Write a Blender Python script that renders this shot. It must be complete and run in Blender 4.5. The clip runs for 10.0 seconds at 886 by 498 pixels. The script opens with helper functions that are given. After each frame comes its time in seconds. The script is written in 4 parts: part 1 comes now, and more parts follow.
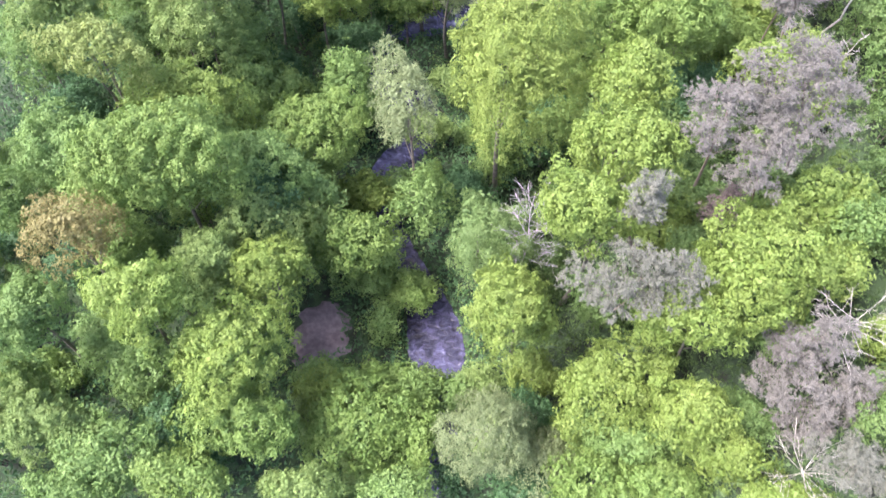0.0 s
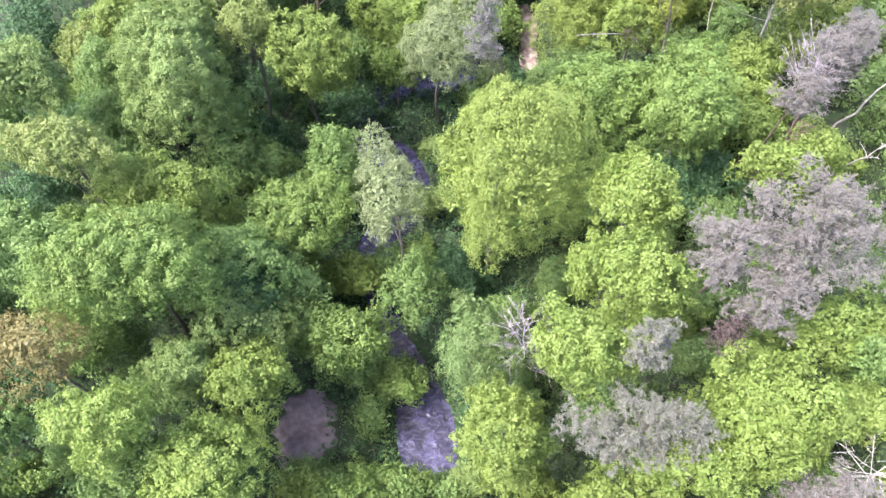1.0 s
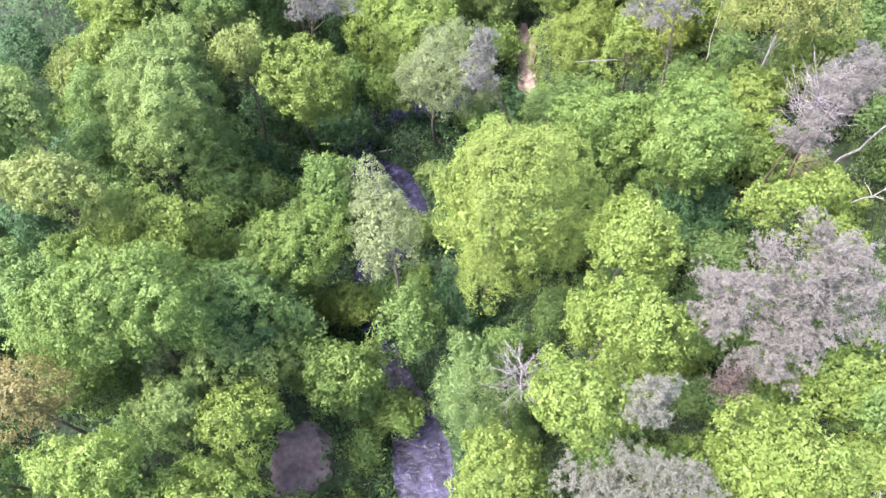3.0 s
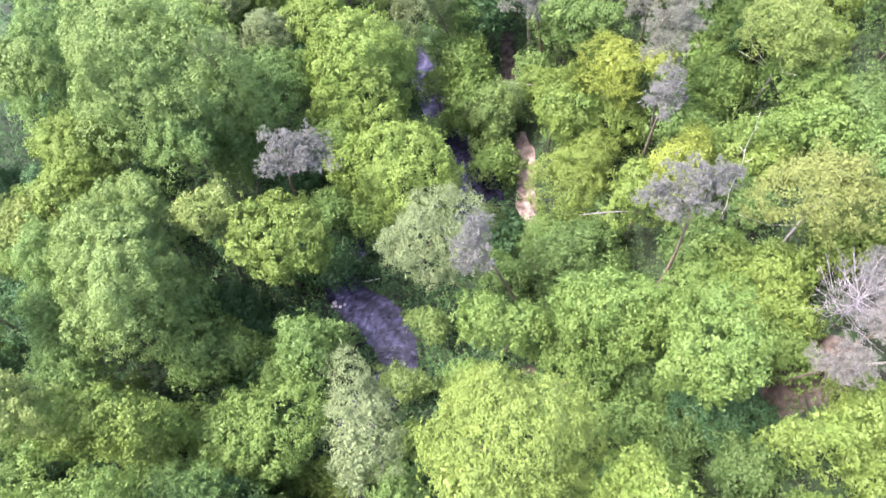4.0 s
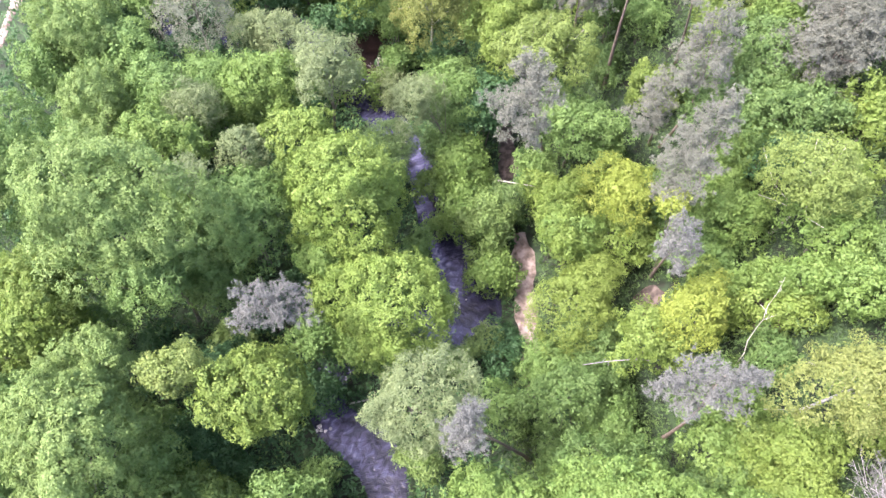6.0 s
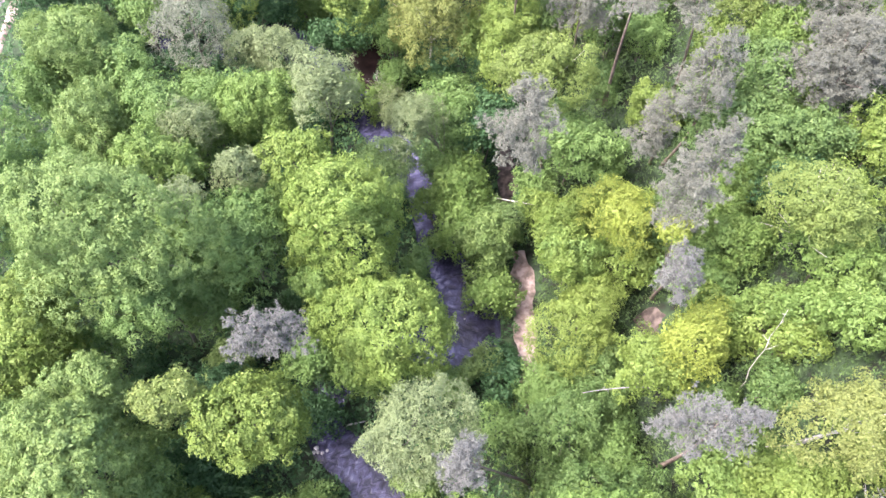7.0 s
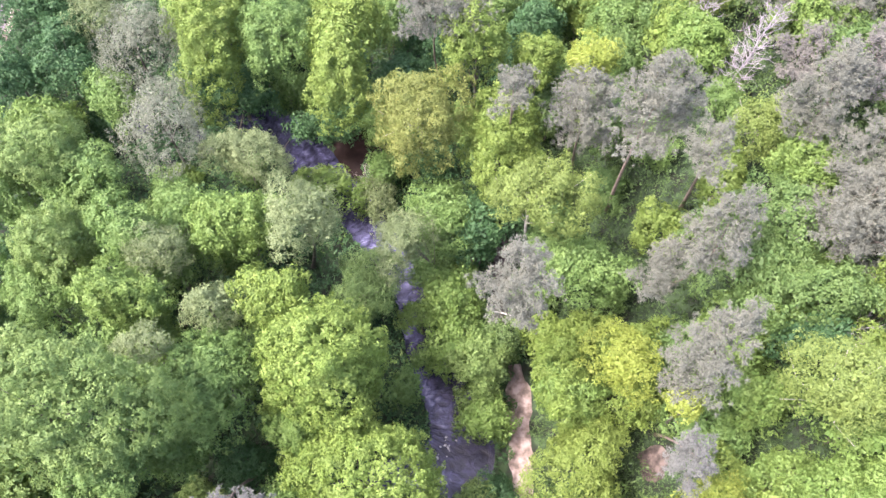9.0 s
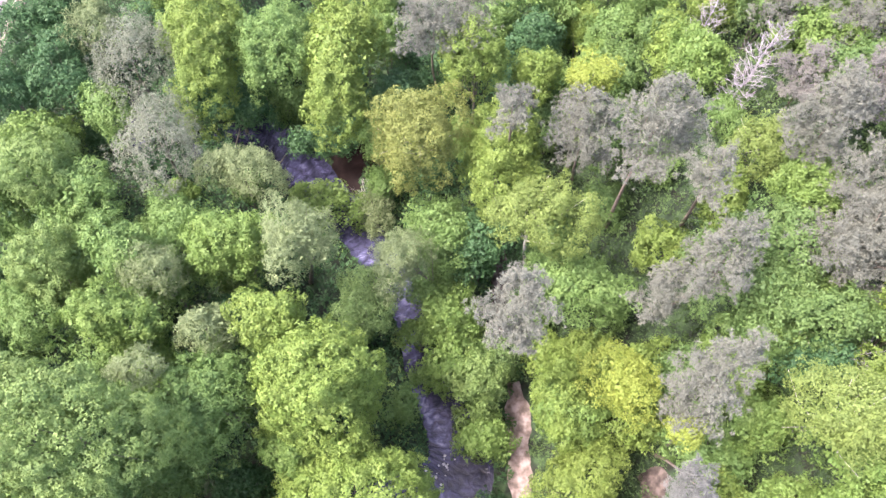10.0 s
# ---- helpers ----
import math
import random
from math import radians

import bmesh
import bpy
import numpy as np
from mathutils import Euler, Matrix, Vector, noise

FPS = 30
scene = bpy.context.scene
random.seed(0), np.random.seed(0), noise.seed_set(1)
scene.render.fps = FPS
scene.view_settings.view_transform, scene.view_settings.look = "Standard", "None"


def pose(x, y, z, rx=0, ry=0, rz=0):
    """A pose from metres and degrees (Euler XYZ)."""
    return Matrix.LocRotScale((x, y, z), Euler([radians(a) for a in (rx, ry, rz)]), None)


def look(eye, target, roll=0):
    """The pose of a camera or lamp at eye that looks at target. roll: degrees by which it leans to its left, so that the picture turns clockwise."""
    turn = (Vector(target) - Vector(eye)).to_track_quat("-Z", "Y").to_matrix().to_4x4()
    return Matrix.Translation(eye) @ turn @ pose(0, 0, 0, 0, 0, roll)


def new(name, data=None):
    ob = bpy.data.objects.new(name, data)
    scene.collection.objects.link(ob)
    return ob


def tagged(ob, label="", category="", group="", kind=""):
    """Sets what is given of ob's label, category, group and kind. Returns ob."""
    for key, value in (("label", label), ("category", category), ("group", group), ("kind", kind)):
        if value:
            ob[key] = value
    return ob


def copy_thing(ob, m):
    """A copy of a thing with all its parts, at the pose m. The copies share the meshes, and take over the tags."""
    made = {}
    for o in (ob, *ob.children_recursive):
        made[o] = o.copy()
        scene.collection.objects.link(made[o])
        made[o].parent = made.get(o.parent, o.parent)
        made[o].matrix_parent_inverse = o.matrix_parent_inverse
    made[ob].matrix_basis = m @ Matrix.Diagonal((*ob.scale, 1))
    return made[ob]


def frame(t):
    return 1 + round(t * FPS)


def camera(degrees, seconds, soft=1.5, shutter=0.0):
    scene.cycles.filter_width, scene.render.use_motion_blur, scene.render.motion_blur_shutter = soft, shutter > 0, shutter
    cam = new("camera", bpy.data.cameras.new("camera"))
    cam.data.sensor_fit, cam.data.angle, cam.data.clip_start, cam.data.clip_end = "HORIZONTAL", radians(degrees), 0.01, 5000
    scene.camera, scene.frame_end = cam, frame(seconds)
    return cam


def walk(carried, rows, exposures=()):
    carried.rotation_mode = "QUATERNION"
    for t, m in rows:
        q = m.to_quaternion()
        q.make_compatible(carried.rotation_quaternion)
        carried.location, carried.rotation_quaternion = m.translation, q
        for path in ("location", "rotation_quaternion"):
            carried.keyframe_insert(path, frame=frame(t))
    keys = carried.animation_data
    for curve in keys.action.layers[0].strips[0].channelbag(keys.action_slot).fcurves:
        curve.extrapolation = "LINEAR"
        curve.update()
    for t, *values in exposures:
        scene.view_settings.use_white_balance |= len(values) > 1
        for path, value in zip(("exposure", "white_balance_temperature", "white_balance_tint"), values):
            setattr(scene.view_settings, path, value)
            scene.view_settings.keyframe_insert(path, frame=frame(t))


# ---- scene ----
cam = camera(60.0, 10.0, 1.5, 0.12)
# seconds, x, y, z, pitch, yaw, roll
ROWS = [
    (0.00, -0.133, 0.000, 59.090, -63.872, 4.075, 0.324),
    (0.34, -0.022, 5.538, 59.093, -63.882, 4.057, 0.324),
    (0.46, 0.017, 6.544, 59.094, -63.885, 4.051, 0.324),
    (0.50, 0.031, 6.603, 59.095, -63.886, 4.048, 0.324),
    (1.00, 0.056, 7.366, 59.171, -63.922, 4.040, 0.347),
    (1.50, 0.075, 8.073, 59.258, -63.970, 4.048, 0.373),
    (2.00, 0.113, 8.807, 59.323, -63.981, 4.050, 0.403),
    (3.21, 0.177, 10.590, 59.347, -63.995, 4.090, 0.418),
    (3.33, 0.183, 11.679, 59.349, -63.996, 4.093, 0.420),
    (3.50, 0.192, 14.457, 59.353, -63.998, 4.099, 0.422),
    (4.00, 0.070, 22.801, 59.387, -64.029, 4.121, 0.433),
    (4.44, -0.020, 29.737, 59.400, -64.034, 4.158, 0.432),
    (4.50, -0.032, 30.683, 59.401, -64.035, 4.163, 0.432),
    (4.56, -0.033, 30.783, 59.405, -64.038, 4.165, 0.432),
    (5.00, -0.038, 31.576, 59.432, -64.061, 4.183, 0.434),
    (5.50, -0.043, 32.374, 59.481, -64.071, 4.198, 0.425),
    (7.00, -0.002, 34.914, 59.703, -64.166, 4.286, 0.354),
    (7.50, 0.012, 35.733, 59.786, -64.202, 4.316, 0.329),
    (8.00, 0.041, 36.589, 59.862, -64.225, 4.336, 0.302),
    (8.11, 0.042, 36.772, 59.870, -64.228, 4.342, 0.298),
    (8.23, 0.043, 37.873, 59.880, -64.232, 4.348, 0.294),
    (8.50, 0.045, 42.384, 59.901, -64.240, 4.363, 0.285),
    (8.57, 0.048, 43.590, 59.906, -64.243, 4.365, 0.283),
    (8.68, 0.051, 44.513, 59.915, -64.247, 4.367, 0.279),
    (9.00, 0.060, 44.982, 59.939, -64.259, 4.374, 0.269),
    (9.50, 0.052, 45.726, 59.976, -64.288, 4.353, 0.273),
    (10.00, 0.062, 46.458, 60.035, -64.323, 4.339, 0.266),
]
# rows end
EXPOSURE = [(0.0, 2.62, 6100, 21.0), (2.0, 2.64, 6150, 20.5), (3.5, 2.67, 6170, 20.0), (5.0, 2.70, 6230, 19.5), (8.0, 2.71, 6230, 20.0), (8.6, 2.68, 6300, 20.5), (10.0, 2.66, 6350, 21.0)]
walk(cam, [(t, pose(x, y, z, 90 + p, 0, w) @ pose(0, 0, 0, 0, 0, -r)) for t, x, y, z, p, w, r in ROWS], EXPOSURE)

# ---- light ----
SUN_EL, SUN_AZ = 60.0, 258.0
world = bpy.data.worlds.new("overcast_sky")
scene.world = world
world.use_nodes = True
wn = world.node_tree.nodes
wl = world.node_tree.links
sky = wn.new("ShaderNodeTexSky")
sky.sky_type = "NISHITA"
sky.sun_disc = False
sky.sun_elevation = radians(SUN_EL)
sky.sun_rotation = radians(SUN_AZ)
sky.dust_density = 5.0
wl.new(sky.outputs[0], wn["Background"].inputs[0])
wn["Background"].inputs[1].default_value = 0.15
sun_data = bpy.data.lights.new("sun", "SUN")
sun_data.energy, sun_data.angle, sun_data.color = 1.62, radians(16), (1.0, 0.95, 0.86)
sun = new("sun", sun_data)
sa, se = radians(SUN_AZ), radians(SUN_EL)
sun.matrix_world = look((0, 0, 90), (-math.sin(sa) * math.cos(se), -math.cos(sa) * math.cos(se), 90 - math.sin(se)))


# ---- materials ----
def material(name, rough=0.8):
    m = bpy.data.materials.new(name)
    m.use_nodes = True
    p = m.node_tree.nodes["Principled BSDF"]
    p.inputs["Roughness"].default_value = rough
    return m, m.node_tree.nodes, m.node_tree.links, p


def noise_ramp(nodes, links, scale, stops, detail=6.0, space="Object"):
    tc = nodes.new("ShaderNodeTexCoord")
    nz = nodes.new("ShaderNodeTexNoise")
    nz.inputs["Scale"].default_value, nz.inputs["Detail"].default_value = scale, detail
    links.new(tc.outputs[space], nz.inputs["Vector"])
    rp = nodes.new("ShaderNodeValToRGB")
    while len(rp.color_ramp.elements) < len(stops):
        rp.color_ramp.elements.new(0.5)
    for e, (pos, col) in zip(rp.color_ramp.elements, stops):
        e.position, e.color = pos, (*col, 1)
    links.new(nz.outputs["Fac"], rp.inputs[0])
    return nz, rp


def bump(nodes, links, p, height, strength, dist):
    b = nodes.new("ShaderNodeBump")
    b.inputs["Strength"].default_value, b.inputs["Distance"].default_value = strength, dist
    links.new(height, b.inputs["Height"])
    links.new(b.outputs[0], p.inputs["Normal"])


def leaf_material(name, dark, light, through_light=0.35, rough=0.6, speckle=0.18):
    """Leaves: tone from leaf to leaf and from tuft to tuft, painted shade inside crowns, light passing through the
    blade.
    """
    m, n, l, p = material(name, rough)
    geo = n.new("ShaderNodeNewGeometry")
    tuft = n.new("ShaderNodeAttribute")
    tuft.attribute_name = "tuft"
    info = n.new("ShaderNodeObjectInfo")
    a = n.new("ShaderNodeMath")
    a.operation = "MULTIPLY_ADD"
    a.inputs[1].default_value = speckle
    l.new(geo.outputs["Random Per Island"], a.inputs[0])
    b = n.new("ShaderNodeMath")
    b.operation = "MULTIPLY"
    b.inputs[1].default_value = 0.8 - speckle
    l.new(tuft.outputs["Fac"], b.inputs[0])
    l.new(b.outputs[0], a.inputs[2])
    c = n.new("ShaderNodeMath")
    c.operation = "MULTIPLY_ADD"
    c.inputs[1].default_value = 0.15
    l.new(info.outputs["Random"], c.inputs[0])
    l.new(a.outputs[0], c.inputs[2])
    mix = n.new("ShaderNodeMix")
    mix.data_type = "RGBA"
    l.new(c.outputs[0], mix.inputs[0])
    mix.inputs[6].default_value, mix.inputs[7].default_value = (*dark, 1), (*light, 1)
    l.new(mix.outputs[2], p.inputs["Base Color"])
    p.inputs["Specular IOR Level"].default_value = 0.3
    tr = n.new("ShaderNodeBsdfTranslucent")
    l.new(mix.outputs[2], tr.inputs[0])
    ms = n.new("ShaderNodeMixShader")
    ms.inputs[0].default_value = through_light
    l.new(p.outputs[0], ms.inputs[1])
    l.new(tr.outputs[0], ms.inputs[2])
    l.new(ms.outputs[0], n["Material Output"].inputs[0])
    return m


def bark_material(name, low, high, scale=3.0):
    m, n, l, p = material(name, 0.9)
    nz, rp = noise_ramp(n, l, scale, [(0.3, low), (0.7, high)])
    l.new(rp.outputs[0], p.inputs["Base Color"])
    bump(n, l, p, nz.outputs["Fac"], 0.6, 0.03)
    return m


LEAF = {
    "birch": leaf_material("leaf_birch", (0.117, 0.164, 0.04), (0.184, 0.242, 0.064)),
    "willow": leaf_material("leaf_willow", (0.148, 0.21, 0.044), (0.18, 0.236, 0.056)),
    "oakL": leaf_material("leaf_bright_oak", (0.119, 0.188, 0.037), (0.172, 0.227, 0.053)),
    "oakB": leaf_material("leaf_lime_oak", (0.134, 0.214, 0.043), (0.193, 0.258, 0.062)),
    "oakY": leaf_material("leaf_pale_oak", (0.145, 0.2, 0.05), (0.196, 0.24, 0.076)),
    "oakG": leaf_material("leaf_green_oak", (0.096, 0.17, 0.039), (0.165, 0.235, 0.06)),
    "maple": leaf_material("leaf_maple", (0.086, 0.159, 0.043), (0.17, 0.254, 0.075)),
    "alder": leaf_material("leaf_alder", (0.113, 0.18, 0.051), (0.19, 0.262, 0.08)),
    "dark": leaf_material("leaf_dark", (0.033, 0.083, 0.033), (0.071, 0.141, 0.051)),
    "fuzzy": leaf_material("leaf_soft", (0.085, 0.146, 0.046), (0.157, 0.227, 0.076)),
    "silver": leaf_material("leaf_silver", (0.122, 0.16, 0.066), (0.2, 0.246, 0.118)),
    "greywillow": leaf_material("leaf_grey", (0.135, 0.154, 0.104), (0.198, 0.21, 0.158)),
    "gold": leaf_material("leaf_gold", (0.181, 0.238, 0.041), (0.23, 0.266, 0.053)),
    "straw": leaf_material("leaf_straw", (0.14, 0.17, 0.044), (0.2, 0.229, 0.069)),
    "scrub": leaf_material("leaf_scrub", (0.072, 0.135, 0.039), (0.121, 0.181, 0.053)),
    "low": leaf_material("leaf_undergrowth", (0.044, 0.085, 0.027), (0.104, 0.16, 0.049)),
    "rust": leaf_material("leaf_rust", (0.134, 0.126, 0.047), (0.224, 0.2, 0.074)),
    "rustG": leaf_material("leaf_young_copper", (0.136, 0.168, 0.044), (0.216, 0.234, 0.067)),
    "pine": leaf_material("needles_grey", (0.098, 0.103, 0.08), (0.147, 0.152, 0.124), 0.2, 0.85, 0.05),
    "pineS": leaf_material("needles_silver", (0.094, 0.097, 0.089), (0.138, 0.141, 0.131), 0.2, 0.85, 0.05),
    "pineB": leaf_material("needles_brown", (0.112, 0.107, 0.096), (0.161, 0.154, 0.14), 0.2, 0.85, 0.05),
    "pineD": leaf_material("needles_dead", (0.064, 0.048, 0.046), (0.132, 0.104, 0.099), 0.2, 0.8),
}
BARK = bark_material("bark_grey", (0.06, 0.05, 0.04), (0.16, 0.14, 0.12))
BARK_PINE = bark_material("bark_pine", (0.10, 0.074, 0.062), (0.22, 0.165, 0.135))
BARK_DEAD = bark_material("bark_dead", (0.16, 0.142, 0.158), (0.34, 0.308, 0.335))
BARK_PALE = bark_material("bark_pale", (0.25, 0.23, 0.21), (0.50, 0.47, 0.44))

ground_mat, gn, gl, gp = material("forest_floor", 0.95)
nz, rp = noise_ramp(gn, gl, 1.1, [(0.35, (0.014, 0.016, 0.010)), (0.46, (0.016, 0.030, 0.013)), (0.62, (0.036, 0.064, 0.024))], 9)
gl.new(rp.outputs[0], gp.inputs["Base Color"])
bump(gn, gl, gp, nz.outputs["Fac"], 1.0, 0.15)

sand_mat, gn, gl, gp = material("sandy_earth", 0.95)
nz, rp = noise_ramp(gn, gl, 1.8, [(0.34, (0.11, 0.085, 0.07)), (0.48, (0.22, 0.165, 0.145)), (0.62, (0.34, 0.275, 0.255))], 9)
gl.new(rp.outputs[0], gp.inputs["Base Color"])
bump(gn, gl, gp, nz.outputs["Fac"], 0.8, 0.1)

mud_mat, gn, gl, gp = material("wet_mud", 0.45)
nz, rp = noise_ramp(gn, gl, 2.2, [(0.3, (0.064, 0.049, 0.055)), (0.5, (0.106, 0.082, 0.091)), (0.7, (0.152, 0.12, 0.131))], 9)
gl.new(rp.outputs[0], gp.inputs["Base Color"])
bump(gn, gl, gp, nz.outputs["Fac"], 0.6, 0.08)

path_mat, gn, gl, gp = material("trodden_earth", 0.9)
nz, rp = noise_ramp(gn, gl, 2.0, [(0.34, (0.026, 0.019, 0.017)), (0.5, (0.058, 0.043, 0.037)), (0.66, (0.115, 0.088, 0.079))], 9)
gl.new(rp.outputs[0], gp.inputs["Base Color"])
bump(gn, gl, gp, nz.outputs["Fac"], 0.6, 0.08)

shaded_mud_mat, gn, gl, gp = material("shaded_wet_mud", 0.75)
gp.inputs["Specular IOR Level"].default_value = 0.15
# red-brown mud, its stops lowered to paint in the shade of nearby trees
nz, rp = noise_ramp(gn, gl, 0.9, [(0.3, (0.010, 0.005, 0.0045)), (0.55, (0.022, 0.012, 0.0105)), (0.75, (0.042, 0.025, 0.022))], 9)
gl.new(rp.outputs[0], gp.inputs["Base Color"])
bump(gn, gl, gp, nz.outputs["Fac"], 0.6, 0.08)

water_mat, gn, gl, gp = material("stream_water", 0.10)
uv = gn.new("ShaderNodeUVMap")


def flow_noise(sx, sy, detail, rough, twist):
    mp = gn.new("ShaderNodeMapping")
    mp.inputs["Scale"].default_value = (sx, sy, 1)
    gl.new(uv.outputs[0], mp.inputs["Vector"])
    z = gn.new("ShaderNodeTexNoise")
    z.inputs["Scale"].default_value, z.inputs["Detail"].default_value = 1.0, detail
    z.inputs["Roughness"].default_value, z.inputs["Distortion"].default_value = rough, twist
    gl.new(mp.outputs[0], z.inputs["Vector"])
    return z


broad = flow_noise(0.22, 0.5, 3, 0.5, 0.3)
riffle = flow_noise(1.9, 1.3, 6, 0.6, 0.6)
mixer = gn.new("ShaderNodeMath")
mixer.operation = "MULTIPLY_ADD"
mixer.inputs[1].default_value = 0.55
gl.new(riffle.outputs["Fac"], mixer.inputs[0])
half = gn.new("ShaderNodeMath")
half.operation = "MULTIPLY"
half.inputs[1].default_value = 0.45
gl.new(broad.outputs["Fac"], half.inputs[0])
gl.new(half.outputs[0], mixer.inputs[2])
# base colour paints sky sheen and dark tree reflections; palest stop also serves as foam
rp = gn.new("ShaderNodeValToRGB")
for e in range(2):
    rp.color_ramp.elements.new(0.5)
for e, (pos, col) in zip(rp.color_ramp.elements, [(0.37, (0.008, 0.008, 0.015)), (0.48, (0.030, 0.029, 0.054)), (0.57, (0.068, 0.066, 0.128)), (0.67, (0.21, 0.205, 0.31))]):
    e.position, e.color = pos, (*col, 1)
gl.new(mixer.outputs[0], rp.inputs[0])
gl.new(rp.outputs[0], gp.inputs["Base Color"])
gp.inputs["IOR"].default_value = 1.33
bump(gn, gl, gp, riffle.outputs["Fac"], 0.7, 0.15)


# ---- terrain ----
STREAM = [(-1.5, -20, 1.4), (-1.9, -13, 1.4), (-1.1, -6, 1.3), (-1.6, 1, 1.3), (-1.2, 8, 1.2), (-1.4, 14.5, 1.6), (-2.1, 19.8, 2.4), (-3.0, 23.0, 2.0), (-5.0, 27.5, 1.15), (-7.2, 31.8, 1.2), (-7.6, 36.5, 1.6), (-4.8, 40.5, 1.6),
          (-6.6, 44.6, 2.0), (-10.0, 47.0, 1.6), (-9.6, 51.5, 1.5), (-3.4, 54.6, 1.8), (0.6, 56.0, 2.6), (-0.6, 60.0, 2.0), (-3.2, 65.0, 1.5), (-5.0, 70.0, 1.4),
          (-8.8, 75.5, 1.9), (-14.6, 81.6, 2.2), (-19.6, 86.0, 1.9), (-23.5, 85.0, 1.6), (-27.4, 81.4, 1.5), (-31.0, 84.0, 0.8), (-34.0, 93.0, 0.5), (-44, 130, 0.6)]


def smooth_line(points, n=8):
    """Points along a smooth curve through the given ones."""
    p = np.array(points, float)
    p = np.vstack([2 * p[0] - p[1], p, 2 * p[-1] - p[-2]])
    out = []
    for i in range(1, len(p) - 2):
        for k in range(n):
            s = k / n
            out.append(0.5 * (2 * p[i] + (p[i + 1] - p[i - 1]) * s + (2 * p[i - 1] - 5 * p[i] + 4 * p[i + 1] - p[i + 2]) * s * s
                              + (3 * p[i] - p[i - 1] - 3 * p[i + 1] + p[i + 2]) * s ** 3))
    out.append(p[-2])
    return np.array(out)


COURSE = smooth_line(STREAM)


def smoothstep(v):
    v = np.clip(v, 0, 1)
    return v * v * (3 - 2 * v)


def bank(x, y):
    """Distance from the water's edge: below zero in the stream."""
    x, y = np.asarray(x, float), np.asarray(y, float)
    d = np.hypot(x[..., None] - COURSE[:, 0], y[..., None] - COURSE[:, 1]) - COURSE[:, 2]
    return d.min(-1)


def ground_z(x, y):
    """Height of the ground: a flat valley floor, the stream's bed, and a slope that climbs to the east."""
    x, y = np.asarray(x, float), np.asarray(y, float)
    d = bank(x, y)
    foot = 4.5 - 3.5 * smoothstep((45 - y) / 25) - 3.0 * smoothstep((y - 62) / 10)
    hill = (17.5 + 1.5 * smoothstep((40 - y) / 30)) * smoothstep((x - foot) / 24)
    west = 3.0 * smoothstep((-x - 30) / 40)
    low = 0.55 * smoothstep((d + 0.5) / 1.5) + 0.5 * smoothstep((d - 1) / 8) - 0.7 * smoothstep(-d / 1.0)
    rough = 0.18 * np.sin(x * 0.9 + 1.3 * np.sin(y * 0.5)) * np.sin(y * 0.8 + np.cos(x * 0.6)) * smoothstep((d + 0.2) / 2)
    return low + (hill + west) * smoothstep((d + 0.3) / 3) + rough


def mesh_object(name, verts, faces, mat, smooth=True):
    me = bpy.data.meshes.new(name)
    me.from_pydata([tuple(v) for v in verts], [], faces)
    me.materials.append(mat)
    if smooth:
        me.polygons.foreach_set("use_smooth", [True] * len(me.polygons))
    me.update()
    return new(name, me)


def axis(lo, hi, step, far):
    inner = list(np.arange(lo, hi + 0.01, step))
    out = [far * (k / 8) ** 2 for k in range(8, 0, -1)]
    return np.array([lo - o for o in out] + inner + [hi + o for o in reversed(out)])


gx, gy = axis(-60, 50, 0.8, 1500), axis(-20, 130, 0.8, 1500)
GX, GY = np.meshgrid(gx, gy)
GZ = ground_z(GX, GY)
nx, ny = len(gx), len(gy)
gv = np.stack([GX.ravel(), GY.ravel(), GZ.ravel()], 1)
gf = [(j * nx + i, j * nx + i + 1, (j + 1) * nx + i + 1, (j + 1) * nx + i) for j in range(ny - 1) for i in range(nx - 1)]
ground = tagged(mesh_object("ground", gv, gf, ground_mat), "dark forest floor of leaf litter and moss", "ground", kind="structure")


def strip(name, line, mat, lift, cross=9, follow=True, flat=0.0):
    """A sheet along a line of (x, y, half width); it lies on the ground, or level."""
    p = np.array(line)
    t = np.gradient(p[:, :2], axis=0)
    t /= np.linalg.norm(t, axis=1)[:, None]
    side = np.stack([t[:, 1], -t[:, 0]], 1)
    rng = np.random.default_rng(len(p))
    vs = []
    for k in range(len(p)):
        w = p[k, 2] * (1 + 0.16 * math.sin(k * 0.45) + 0.08 * math.sin(k * 1.1 + 2) + 0.02 * rng.normal())
        for c in range(cross):
            q = p[k, :2] + side[k] * w * (2 * c / (cross - 1) - 1)
            vs.append((q[0], q[1], (float(ground_z(q[0], q[1])) + lift * (1 - abs(2 * c / (cross - 1) - 1) ** 3 * 1.3)) if follow else flat))
    fs = [(k * cross + c, k * cross + c + 1, (k + 1) * cross + c + 1, (k + 1) * cross + c) for k in range(len(p) - 1) for c in range(cross - 1)]
    ob = mesh_object(name, vs, fs, mat)
    run = np.concatenate([[0], np.cumsum(np.linalg.norm(np.diff(p[:, :2], axis=0), axis=1))])
    layer = ob.data.uv_layers.new(name="UVMap")
    ids = np.empty(len(ob.data.loops), np.int32)
    ob.data.loops.foreach_get("vertex_index", ids)
    u = run[ids // cross]
    v = p[ids // cross, 2] * (2 * (ids % cross) / (cross - 1) - 1)
    layer.data.foreach_set("uv", np.stack([u, v], 1).astype(np.float32).ravel())
    return ob


